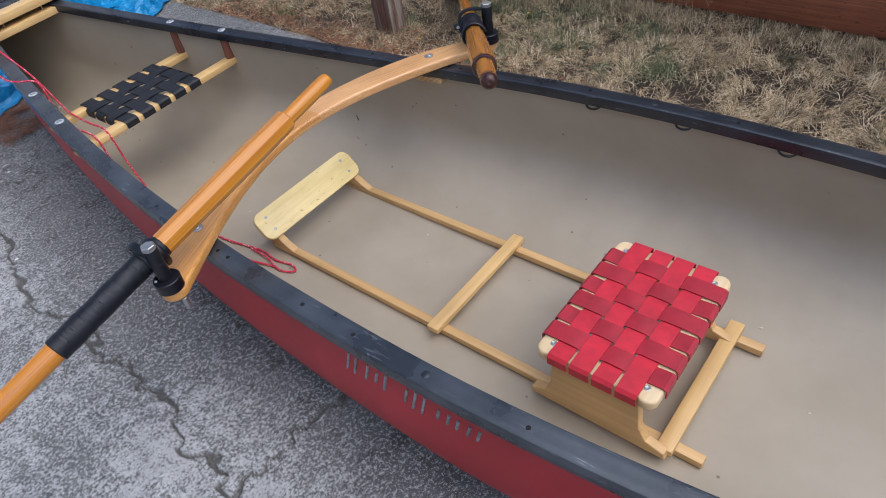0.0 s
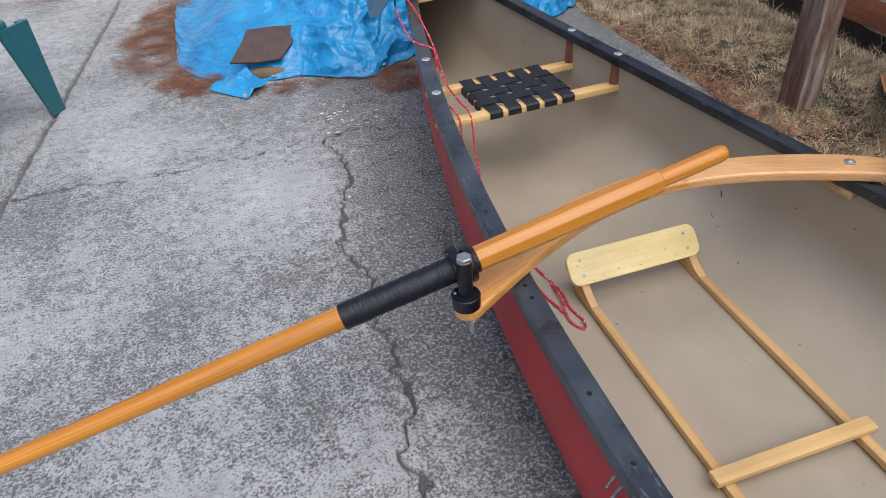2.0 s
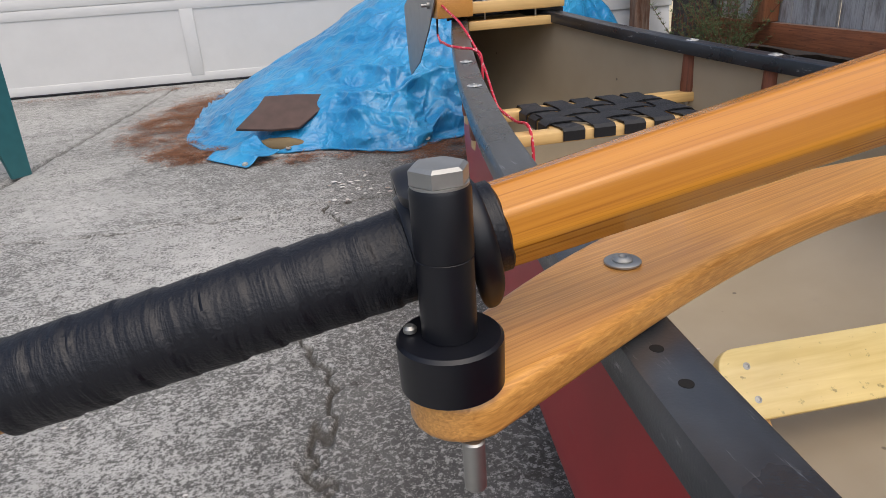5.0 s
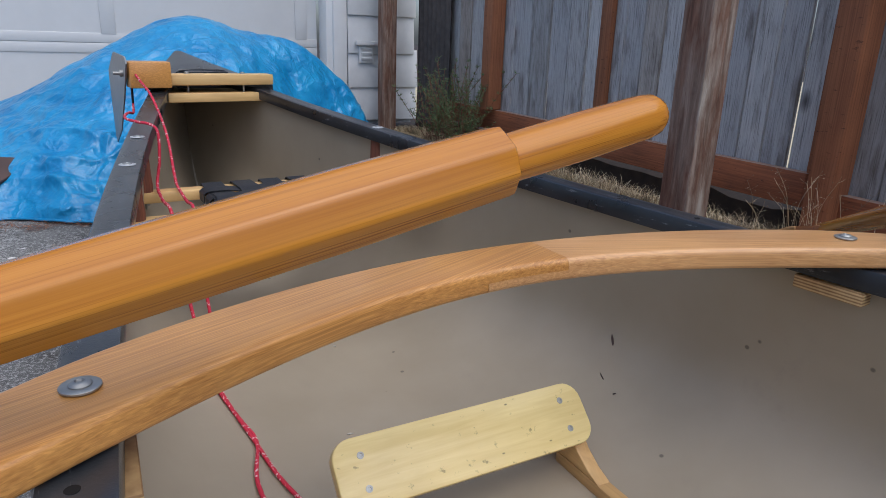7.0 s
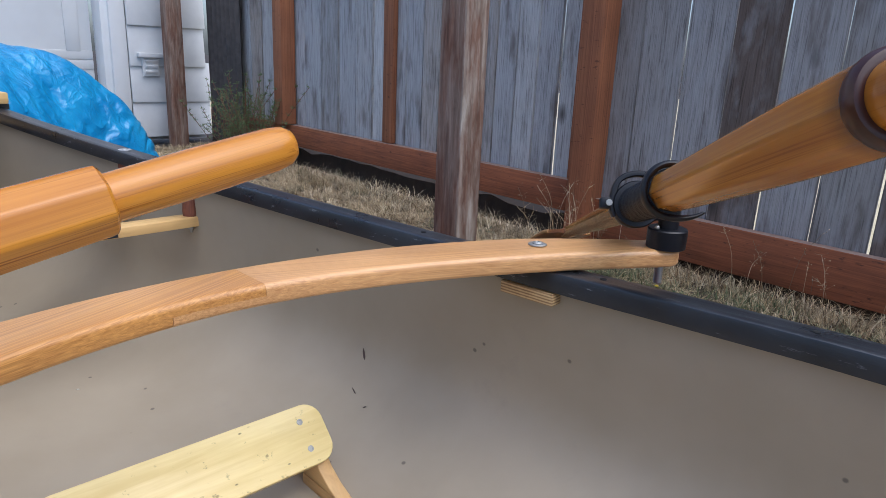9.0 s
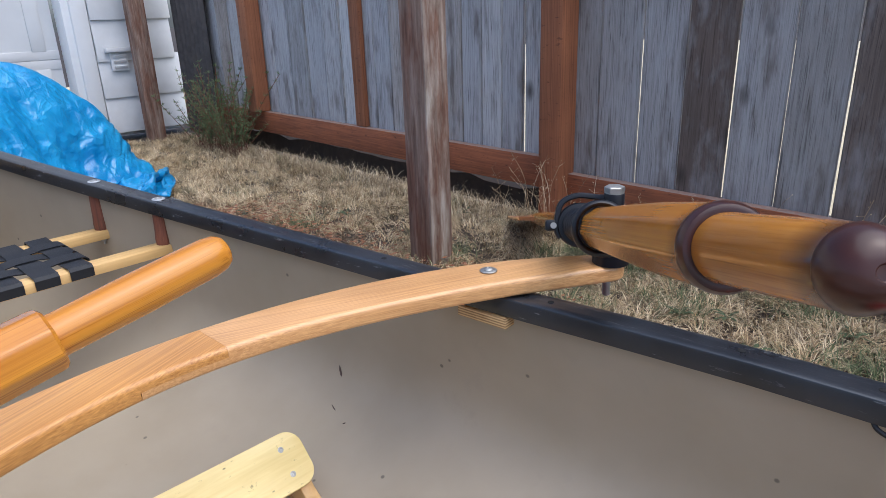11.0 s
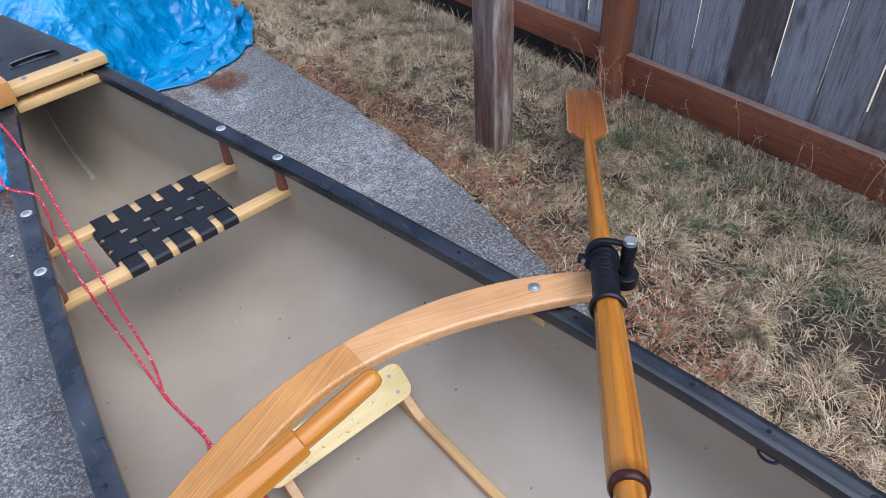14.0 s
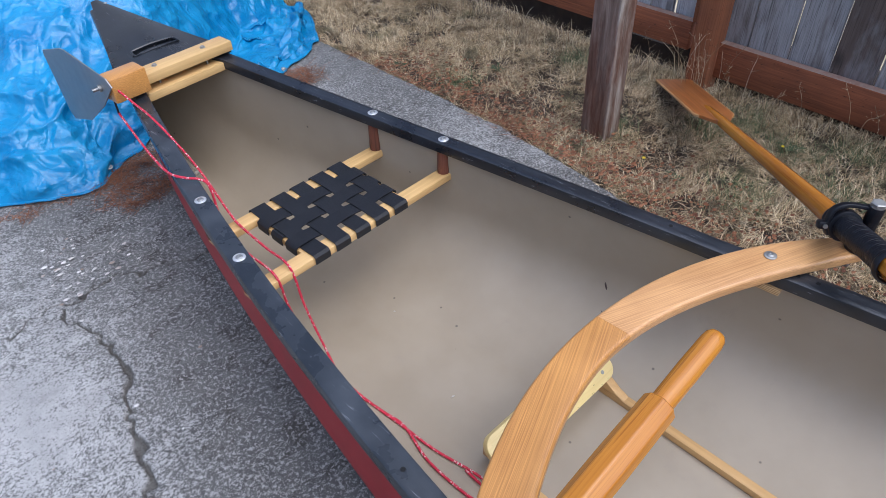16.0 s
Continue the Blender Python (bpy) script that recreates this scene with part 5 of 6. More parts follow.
def make_oar(name, tip, far, label, w0, w1, banded=False):
    """tip: handle end; far: blade end."""
    tip, far = Vector(tip), Vector(far)
    d = (far - tip).normalized()
    length = (far - tip).length
    up = Vector((0, 0, 1))
    side = d.cross(up).normalized()
    nrm = side.cross(d).normalized()
    m = Matrix((d, side, -nrm)).transposed().to_4x4()
    if m.determinant() < 0:
        m = Matrix((d, side, nrm)).transposed().to_4x4()
    m.translation = tip
    o = thing(name, m, label, "oar")
    varnish = M_OAR_STAINED if banded else M_OAR
    part("grip", lathed((0, 0, 0), (1, 0, 0), [(0, 0), (0.0005, 0.0078), (0.003, 0.0116), (0.009, 0.0147), (0.02, 0.0160), (0.08, 0.0178), (0.14, 0.0192), (0.147, 0.0194)] if banded else [(0, 0), (0.0005, 0.008), (0.003, 0.0125), (0.009, 0.0158), (0.02, 0.0172), (0.08, 0.0178), (0.14, 0.0170), (0.147, 0.0172)], 40), varnish, o, "varnished round grip")
    if banded:
        part("grip_ring", lathed((0, 0, 0), (1, 0, 0), [(0.1420, 0.0180), (0.1412, 0.0212), (0.1420, 0.0236), (0.1450, 0.0252), (0.1485, 0.0257), (0.1520, 0.0253), (0.1540, 0.0247), (0.1545, 0.0238)], 36), M_RING, o, "dark burgundy ring")
        part("end_cap", lathed((0, 0, 0), (1, 0, 0), [(-0.0004, 0), (-0.0006, 0.0026), (-0.0012, 0.0032), (-0.0012, 0.0060), (0.0002, 0.0096), (0.0030, 0.0126), (0.0075, 0.0151), (0.0130, 0.0163), (0.0150, 0.0158)], 36), M_RING, o, "dark stained grip end")
    loom = [(0.145, 0.016), (0.1455, 0.0215), (0.148, 0.0242), (0.152, 0.0246), (0.26, 0.0258), (0.38, 0.0252), (0.60, 0.0232)]
    part("loom", lathed((0, 0, 0), (1, 0, 0), loom, 64, 0.20, 8), varnish, o, "varnished faceted loom")
    part("shaft", lathed((0, 0, 0), (1, 0, 0), [(0.59, 0.0225), (0.80, 0.0222), (1.2, 0.019), (1.60, 0.0168), (1.75, 0.0145), (1.95, 0.006)], 28), varnish, o, "varnished tapering shaft")
    part("leather_wrap", wound_wrap(w0 - 0.010 if not banded else w0, w1, 0.0222 if not banded else 0.0062, 0.0011 if not banded else 0.0004), M_TAPE, o, "black leather wrap wound on a slant")
    cx = w0 + 0.007 if not banded else w0 - 0.001
    part("collar", open_collar(Vector((cx, 0, 0)), Vector((1, 0, 0)), 0.0255, 0.0080, 0.0034 if not banded else 0.0040, (2.5, 7.6) if not banded else (-3.0, 2.6)), M_BLACK, o, "black rubber collar with an open end")
    # blade: a flared plate with a raised spine
    bm = bmesh.new()
    n, mcol = 36, 10
    x0, x1 = 1.60, length
    top, bot = [], []
    for i in range(n + 1):
        a = i / n
        w = 0.015 + 0.047 * (a / 0.16) ** 0.8 if a < 0.16 else 0.062 + 0.006 * (a - 0.16)
        for lst, sg in ((top, 1), (bot, -1)):
            row = []
            for k in range(mcol + 1):
                t = 2 * k / mcol - 1
                th = 0.0045 + 0.012 * max(0, 1 - abs(t) * w / 0.018) * (1 - a)
                row.append(bm.verts.new((x0 + (x1 - x0) * a, t * w, sg * th)))
            lst.append(row)
    for lst, fl in ((top, 1), (bot, -1)):
        for i in range(n):
            for k in range(mcol):
                f = (lst[i][k], lst[i + 1][k], lst[i + 1][k + 1], lst[i][k + 1])
                bm.faces.new(f if fl > 0 else f[::-1])
    for i in range(n):
        for k in (0, mcol):
            bm.faces.new((top[i][k], top[i + 1][k], bot[i + 1][k], bot[i][k]))
    for i in (0, n):
        for k in range(mcol):
            bm.faces.new((top[i][k], top[i][k + 1], bot[i][k + 1], bot[i][k]))
    bmesh.ops.recalc_face_normals(bm, faces=bm.faces)
    bl = part("blade", bm, M_BLADE, o, "varnished wooden blade")
    def edge_at(a, sg):
        w = 0.015 + 0.047 * (a / 0.16) ** 0.8 if a < 0.16 else 0.062 + 0.006 * (a - 0.16)
        return Vector((x0 + (x1 - x0) * a, sg * w, 0))
    rim = [edge_at(0.12 + 0.88 * i / 24, 1) for i in range(25)] + [edge_at(1, 1 - 2 * i / 8) for i in range(1, 8)] + [edge_at(1 - 0.88 * i / 24, -1) for i in range(25)]
    part("blade_edge", tube(bmesh.new(), rim, 0.0048, 8), M_BLADE_EDGE, bl, "pale worn blade edge")
    return o, m


PORT_TIP, PORT_FAR = Vector((-0.004, -0.0675, 0.5715)), Vector((-2.292, -0.075, 0.1025))
STAR_TIP, STAR_FAR = Vector((-0.0145, -0.5420, 0.6750)), Vector((1.665, 0.915, 0.012))
port_oar, PM = make_oar("oar", PORT_TIP, PORT_FAR, "varnished wooden oar with black wrap reaching over the concrete", 0.5375, 0.800)
star_oar, SM = make_oar("oar", STAR_TIP, STAR_FAR, "varnished wooden oar with its blade lying on dry grass", 0.570, 0.799, True)


def make_oarlock(px, py, tip, far):
    """A black post on a disc, with a clamp ring round the oar."""
    d = (far - tip).normalized()
    lock = thing("oarlock", Matrix(), "black bolted oarlock with clamp ring on the thwart end", "oarlock", "oarlocks of the rowing thwart")
    part("base_disc", lathed((px, py, 0.4005), (0, 0, 1), [(0, 0.0255), (0.001, 0.0268), (0.0262, 0.0272), (0.0280, 0.0256), (0.0285, 0.0)], 40), M_BLACK, lock)
    part("post", lathed((px, py, 0.429), (0, 0, 1), [(0, 0.0140), (0.0415, 0.0142), (0.0418, 0.0139), (0.0424, 0.0139), (0.0427, 0.0145), (0.075, 0.0147), (0.077, 0.0138), (0.077, 0)], 28), M_BLACK, lock)
    b = part("bolt_washer", lathed((px, py, 0.506), (0, 0, 1), [(0, 0.0138), (0.0012, 0.0138), (0.0012, 0)], 28), M_STEEL, lock, "steel washer")
    part("bolt_head", lathed((px, py, 0.5074), (0, 0, 1), [(0, 0.0145), (0.0068, 0.0145), (0.0084, 0.0124), (0.0084, 0)], 6, 0.4), M_STEEL, lock, "zinc hex bolt head")
    # the point of the oar that passes the post
    s = (Vector((px, py, 0)) - Vector((tip.x, tip.y, 0))).dot(Vector((d.x, d.y, 0)).normalized()) / Vector((d.x, d.y, 0)).length
    c = tip + d * s
    ring = part("clamp_ring", lathed(c - d * 0.0115, d, [(0, 0.0262), (0.0005, 0.031), (0.003, 0.0325), (0.020, 0.0325), (0.0225, 0.031), (0.023, 0.0262)], 36), M_BLACK, lock, "black clamp ring round the oar")
    h = (Vector((px, py, c.z)) - c)
    hn = h.normalized()
    rot = Matrix((hn, d, hn.cross(d))).transposed()
    rise = hn.cross(d)
    if rise.z < 0:
        rise = -rise
    # a strap from the post's top, arching clear over the oar and down its far side
    q = c + (hn * -0.0325) - rise * 0.004
    pts = smooth_path([Vector((px, py, 0.4985)), c + h * 0.55 + rise * 0.0400, c + rise * 0.0425 - hn * 0.004, c + rise * 0.0300 - hn * 0.0270, q, c - rise * 0.018 - hn * 0.0275], 6)
    bm = bmesh.new()
    rows = []
    for i, p in enumerate(pts):
        g = (pts[min(i + 1, len(pts) - 1)] - pts[max(i - 1, 0)]).normalized()
        o = g.cross(d).normalized()
        w = 0.0115 - 0.003 * min(1, i / 8)
        rows.append([bm.verts.new(p + d * w * math.copysign(abs(math.cos(k * math.pi / 8)) ** 0.5, math.cos(k * math.pi / 8)) + o * 0.0042 * math.copysign(abs(math.sin(k * math.pi / 8)) ** 0.5, math.sin(k * math.pi / 8))) for k in range(16)])
    for r0, r1 in zip(rows, rows[1:]):
        for k in range(16):
            bm.faces.new((r0[k], r0[(k + 1) % 16], r1[(k + 1) % 16], r1[k]))
    bm.faces.new(rows[0][::-1])
    bm.faces.new(rows[-1])
    bmesh.ops.recalc_face_normals(bm, faces=bm.faces)
    part("top_arm", bm, M_BLACK, lock)
    part("side_arm", boxed(c + h * 0.66 - Vector((0, 0, 0.010)), (h.length * 0.5, 0.016, 0.020), rot, 0.003), M_BLACK, lock)
    part("clamp_lug", boxed(c - hn * 0.038 + d * 0.002, (0.022, 0.018, 0.016), rot, 0.003), M_BLACK, lock)
    part("clamp_screw", lathed(c - hn * 0.038 - d * 0.012, d, [(0, 0.0045), (0.004, 0.0045), (0.004, 0.003), (0.03, 0.003), (0.03, 0)], 10), M_STEEL, lock, "small steel clamp screw")
    part("base_screw", lathed((px - 0.019, py + 0.006, 0.4295), (0, 0, 1), [(0, 0.0035), (0.002, 0.0035), (0.0035, 0.002), (0.0035, 0)], 12), M_STEEL, lock, "small steel screw")


make_oarlock(-0.5605, -0.1135, PORT_TIP, PORT_FAR)
make_oarlock(0.566, -0.101, STAR_TIP, STAR_FAR)


def build_rowing_frame():
    r = thing("rowing_rig", pose(0.029, 0, 0), "pine floor frame with foot brace and red woven stool", "rowing rig")
    for x in (-0.162, 0.162):
        part("runner", boxed((x, -0.42, 0.024), (0.023, 1.30, 0.020), None, 0.003), M_PINE_Y, r, "pine runner on the hull floor")
        # a shaped upright at the stern end of each runner carries the foot brace
        out = [(0.272, 0.0), (0.268, 0.060), (0.246, 0.092), (0.184, 0.026), (0.160, 0.010), (0.135, 0.0)]
        bm = prism(out, -0.011, 0.011, 0.002)
        bmesh.ops.transform(bm, matrix=Matrix(((0, 0, 1, x), (1, 0, 0, 0), (0, 1, 0, 0.0342), (0, 0, 0, 1))), verts=bm.verts)
        part("upright", bm, M_PINE_Y, r, "shaped pine upright")
    for y in (-0.404, -0.998):
        part("cross_piece", boxed((0.0, y, 0.0425), (0.385, 0.034, 0.017), None, 0.003), M_PINE, r, "pine cross piece")
    # foot brace: a rounded ply board leaning back
    bm = prism(round_rect(0.385, 0.090, 0.027), -0.0085, 0.0085, 0.002)
    tilt = Matrix.Translation((-0.0093, 0.2185, 0.1005)) @ Euler((radians(45), 0, 0)).to_matrix().to_4x4()
    bmesh.ops.transform(bm, matrix=tilt, verts=bm.verts)
    fb = part("foot_brace", bm, [M_PLY], r, "pale rounded plywood foot brace")
    n = tilt.to_3x3() @ Vector((0, 0, 1))
    for x in (-0.1555, 0.1555):
        for v in (-0.0208, 0.0208):
            part("screw", lathed(tilt @ Vector((x, v, 0.0083)), n, [(0, 0.0048), (0.0008, 0.0046), (0.001, 0.0026), (0.0003, 0.002), (0.0003, 0)], 14), M_STEEL, fb, "small steel screw")
    # stool: shaped sides, a round-cornered frame and woven webbing
    cx, cy, top = -0.029, -0.849, 0.209
    for sx in (-1, 1):
        x = cx + sx * 0.154
        out = [(-0.158, 0.0), (0.150, 0.0), (0.148, 0.018), (0.116, 0.030), (0.100, 0.062), (0.094, 0.1495), (-0.094, 0.1495), (-0.100, 0.062), (-0.116, 0.030), (-0.155, 0.018)]
        bm = prism(out, -0.011, 0.011, 0.003)
        bmesh.ops.transform(bm, matrix=Matrix(((0, 0, 1, x + sx * 0.012), (1, 0, 0, cy), (0, 1, 0, 0.0345), (0, 0, 0, 1))), verts=bm.verts)
        part("side_board", bm, M_PINE_Y, r, "shaped pine stool side")
        part("frame_bar", boxed((cx + sx * 0.163, cy, top - 0.013), (0.038, 0.168, 0.021), None, 0.005), M_STOOL, r, "pale frame bar")
    for sy in (-1, 1):
        bm = prism(round_rect(0.374, 0.044, 0.021), top - 0.025, top, 0.006)
        bmesh.ops.translate(bm, vec=(cx, cy + sy * 0.107, 0), verts=bm.verts)
        fr = part("frame_rail", bm, M_STOOL, r, "pale rounded frame rail")
        for sx in (-1, 1):
            part("screw", lathed((cx + sx * 0.1555, cy + sy * 0.1005, top - 0.0002), (0, 0, 1), [(0, 0.0068), (0.001, 0.0068), (0.0018, 0.005), (0.0008, 0.003), (0.0008, 0)], 18), M_STEEL, fr, "steel screw and washer")
    weave(r, cx, cy, top + 0.0035, 0.300, 0.196, 6, 4, 0.0425, 0.378, 0.262, M_RED_WEB, M_RED_WEB_DIM, 0.024)


M_STOOL = wood("pale_maple", (0.62, 0.44, 0.22), (0.78, 0.60, 0.36), "x", 1.2, 0.4, 0.15, 60)
build_rowing_frame()


def build_steering():
    s = thing("rudder_bracket", C, "pine bracket boards clamped across the stern deck", "bracket")
    y = 1.555
    part("top_board", boxed((0.020, y + 0.022, 0.4915), (0.300, 0.062, 0.030), Euler((0, 0, 0.05)).to_matrix(), 0.004), M_PINE, s, "pale pine top board")
    part("lower_board", boxed((0.002, y + 0.012, 0.4440), (0.256, 0.058, 0.025), Euler((0, 0, 0.05)).to_matrix(), 0.003), M_PINE, s, "pale pine clamp board")
    part("end_block", boxed((-0.168, y - 0.012, 0.506), (0.104, 0.064, 0.068), Euler((0, 0, 0.05)).to_matrix(), 0.004), M_THWART, s, "orange stained end block")
    for x in (-0.065, 0.088):
        part("bolt", lathed((x, y + 0.022, 0.5063), (0, 0, 1), [(0, 0.0085), (0.0012, 0.0085), (0.0012, 0.006), (0.005, 0.0055), (0.006, 0.003), (0.006, 0)], 14), M_STEEL, s, "steel bolt")
        part("bolt_shank", rod((x, y + 0.018, 0.428), (x, y + 0.018, 0.479), 0.003, 8), M_STEEL, s)
    r = thing("rudder", C, "grey aluminium rudder plate bolted to the bracket end", "rudder")
    out = [(1.475, 0.535), (1.50, 0.552), (1.765, 0.556), (1.80, 0.550), (1.975, 0.496), (1.985, 0.48), (1.968, 0.290), (1.945, 0.272), (1.775, 0.330), (1.60, 0.438)]
    bm = prism(out, -0.002, 0.002, 0.0008)
    bmesh.ops.transform(bm, matrix=Matrix(((0, 0, 1, -0.226), (1, 0, 0, 0), (0, 1, 0, 0), (0, 0, 0, 1))), verts=bm.verts)
    part("plate", bm, M_ALU, r, smooth=False)
    part("pivot_bolt", lathed((-0.222, 1.560, 0.508), (-1, 0, 0), [(0, 0.012), (0.006, 0.012), (0.006, 0.0095), (0.014, 0.0095), (0.014, 0.0045), (0.03, 0.0045), (0.03, 0)], 12), M_STEEL, r, "zinc pivot bolt with nut")


build_steering()


def build_ropes():
    def cord(pts, label):
        out = []
        for p in pts:
            x, y = p[0], p[1]
            out.append((x, y, p[2] if len(p) > 2 else liner_z(x, y) + 0.0045))
        path = smooth_path(out, 8)
        for p in path:
            if p.y < 0.76:
                p.z = max(p.z, liner_z(p.x, p.y) + 0.0045)
        ob = put("steering_cord", tube(bmesh.new(), path, 0.0031, 8), M_ROPE)
        ob.matrix_world = C
        tagged(ob, label, "rope", "steering cords")
    # inner cord: from the bracket end over the seat to the hull floor
    cord([(-0.205, 1.53, 0.512), (-0.198, 1.46, 0.492), (-0.188, 1.36, 0.462), (-0.186, 1.20, 0.396), (-0.197, 1.06, 0.324), (-0.199, 1.013, 0.309), (-0.203, 0.90, 0.306), (-0.207, 0.80, 0.308), (-0.206, 0.775, 0.20), (-0.203, 0.735, 0.09), (-0.215, 0.67, 0.035), (-0.224, 0.618), (-0.218, 0.54), (-0.209, 0.462), (-0.200, 0.36), (-0.178, 0.25), (-0.186, 0.175), (-0.176, 0.118), (-0.192, 0.090), (-0.212, 0.13), (-0.196, 0.20, 0.03), (-0.188, 0.28)], "red braided steering cord from the rudder into the hull")
    # outer cord: from the plate's foot, over the gunwale, down inside
    cord([(-0.212, 1.55, 0.43), (-0.222, 1.47, 0.415), (-0.240, 1.38, 0.425), (-0.262, 1.25, 0.434), (-0.270, 1.16, 0.436), (-0.254, 1.115, 0.434), (-0.232, 1.088, 0.431), (-0.221, 1.07, 0.416), (-0.225, 1.055, 0.36), (-0.236, 1.035, 0.313), (-0.243, 0.92, 0.306), (-0.246, 0.80, 0.309), (-0.240, 0.785, 0.21), (-0.228, 0.74, 0.09), (-0.226, 0.66, 0.035), (-0.226, 0.60), (-0.215, 0.52), (-0.206, 0.45), (-0.232, 0.35), (-0.232, 0.24), (-0.222, 0.20), (-0.208, 0.15)], "red braided steering cord over the gunwale")
    e = put("shock_cord", tube(bmesh.new(), smooth_path([(-0.214, 1.535, 0.505), (-0.212, 1.545, 0.47), (-0.212, 1.55, 0.43)], 6), 0.003, 8), M_BLACK)
    e.matrix_world = C
    tagged(e, "short black shock cord tied to the rudder", "cord")
    k = thing("cord_knot", C, "red cord knot at the bracket end", "knot")
    bm = bmesh.new()
    pts = [Vector((-0.205 + 0.011 * math.cos(a * 2.2), 1.522 + 0.006 * math.sin(a * 1.3), 0.505 + 0.016 * math.sin(a * 2.2))) for a in [i * 0.2 for i in range(36)]]
    tube(bm, pts, 0.003, 8)
    part("turns", bm, M_ROPE, k)


build_ropes()


# =====================================================================
# behind the canoe: covered heap and odds and ends
# =====================================================================
def build_tarp():
    """A crumpled sheet over a heap, its hem lying on the ground."""
    # crest of the heap across x, the front hem, and the foot of the main slope
    cx = [-1.19, -1.12, -1.0, -0.883, -0.7, -0.609, -0.444, -0.27, -0.03, 0.06, 0.12, 0.20, 0.36, 0.59, 0.74, 0.88, 0.99, 1.08]
    cz = [0.012, 0.045, 0.13, 0.215, 0.295, 0.340, 0.435, 0.53, 0.655, 0.690, 0.702, 0.675, 0.635, 0.593, 0.500, 0.385, 0.20, 0.03]
    hx = [-1.19, -1.16, -1.08, -0.98, -0.88, -0.80, -0.73, -0.63, -0.54, -0.45, -0.36, -0.22, -0.13, 0.1, 0.3, 0.46, 0.63, 0.71, 0.93, 1.07]
    hy = [2.62, 2.44, 2.29, 2.21, 2.17, 2.13, 2.10, 2.11, 2.05, 1.98, 1.96, 1.985, 2.05, 2.16, 2.24, 2.22, 2.20, 2.24, 2.36, 2.64]
    nx, ny = 360, 300
    u, v = np.linspace(0, 1, nx), np.linspace(0, 1, ny) ** 1.15
    X = -1.19 + 2.27 * u[:, None] + 0 * v[None, :]
    front = np.interp(X, hx, hy) + 0.035 * (value_noise(X, X * 0, 41, 0.07) - 0.5)
    back = 3.75 + 0 * X
    Y = front + (back - front) * v[None, :]
    crest = sum(np.interp(X + d, cx, cz) for d in (-0.03, 0, 0.03)) / 3
    ridge = 2.98
    tail = np.clip((X - 0.22) / 0.34, 0, 1)
    foot = front + tail * (np.interp(X, [0.3, 0.47, 0.74, 1.08], [2.35, 2.46, 2.74, 2.85]) - front)
    a = np.clip((Y - foot) / (ridge - foot), 0, 1)
    b = np.clip((back - Y) / (back - ridge), 0, 1)
    rise = np.where(Y < ridge, (1 - (1 - a) ** (1.75 - 0.25 * tail)) ** (0.82 + 0.5 * tail), b ** 0.7)
    Z = crest * rise + 0.03 * np.exp(-((X + 0.72) / 0.16) ** 2 - ((Y - 2.25) / 0.12) ** 2)
    # low rolls of loose sheet where it trails beyond the heap
    loose = tail * np.clip((Y - front) / 0.04, 0, 1) * np.clip((foot + 0.06 - Y) / 0.10, 0, 1)
    roll = np.exp(-((Y - front - 0.10 - 0.05 * np.sin(9 * X)) / 0.055) ** 2)
    Z = Z + loose * (0.012 + 0.075 * roll * value_noise(X, Y, 47, 0.10) + 0.065 * facet_noise(X, Y, 48, 0.085) ** 2)
    # creases are laid along the sheet and stand out square to it
    P = np.stack([X, Y, Z], -1)
    run = np.concatenate([np.zeros((nx, 1)), np.cumsum(np.linalg.norm(np.diff(P, axis=1), axis=2), axis=1)], 1)
    nrm = np.cross(np.gradient(P, axis=0), np.gradient(P, axis=1))
    nrm /= np.linalg.norm(nrm, axis=2, keepdims=True) + 1e-9
    hem_in = np.clip(run / 0.05, 0.25, 1)
    high = np.clip(1.25 - Z / 0.50, 0.30, 1)
    amp = hem_in * high * (0.55 + 1.0 * np.clip((X + 0.65) / 0.35, 0, 1) * np.clip(1.3 - X * 2.0, 0.5, 1)) * (1 - 0.7 * tail * np.exp(-((Y - foot) / 0.08) ** 2)) * (1 + 0.35 * loose) * (1 - 0.85 * np.exp(-((X + 0.73) / 0.17) ** 4 - ((Y - 2.24) / 0.12) ** 4))
    wx = X + 0.05 * (value_noise(X, run, 55, 0.16) - 0.5)
    ws = run + 0.05 * (value_noise(X, run, 56, 0.16) - 0.5)
    D = np.zeros_like(X)
    for k, (sz, am) in enumerate(((0.30, 0.060), (0.15, 0.044), (0.075, 0.030), (0.040, 0.015))):
        ca, sa = math.cos(0.5 + 1.1 * k), math.sin(0.5 + 1.1 * k)
        D += am * (facet_noise(wx * ca + ws * sa, ws * ca - wx * sa, 60 + k, sz) - 0.5)
    # sharp little ridges of a much-crumpled sheet, thickest low down and towards the hem
    for k, (sz, am) in enumerate(((0.26, 0.022), (0.13, 0.016), (0.065, 0.008))):
        ca, sa = math.cos(0.9 + 0.8 * k), math.sin(0.9 + 0.8 * k)
        rid = 1 - np.abs(2 * value_noise((wx * ca + ws * sa) * 1.3, (ws * ca - wx * sa) * 0.75, 70 + k, sz) - 1)
        D += am * (rid ** 3 - 0.45) * np.clip(1.35 - a * 1.1, 0.35, 1)
    # drawn folds that fan down from the peak
    fan = np.arctan2(X - 0.11, run.max(axis=1, keepdims=True) * 0 + 3.05 - Y)
    fold = np.abs(2 * value_noise(fan * 1.0, Z * 0.25, 91, 0.11) - 1)
    D += (0.012 * (0.5 - fold)) * np.clip(a * 4, 0, 1) * np.clip(1.15 - a, 0, 1)
    P = P + nrm * (D * amp)[..., None]
    P[..., 2] = np.maximum(P[..., 2], 0.006 + 0.010 * value_noise(X, Y, 49, 0.05) * (run < 0.2))
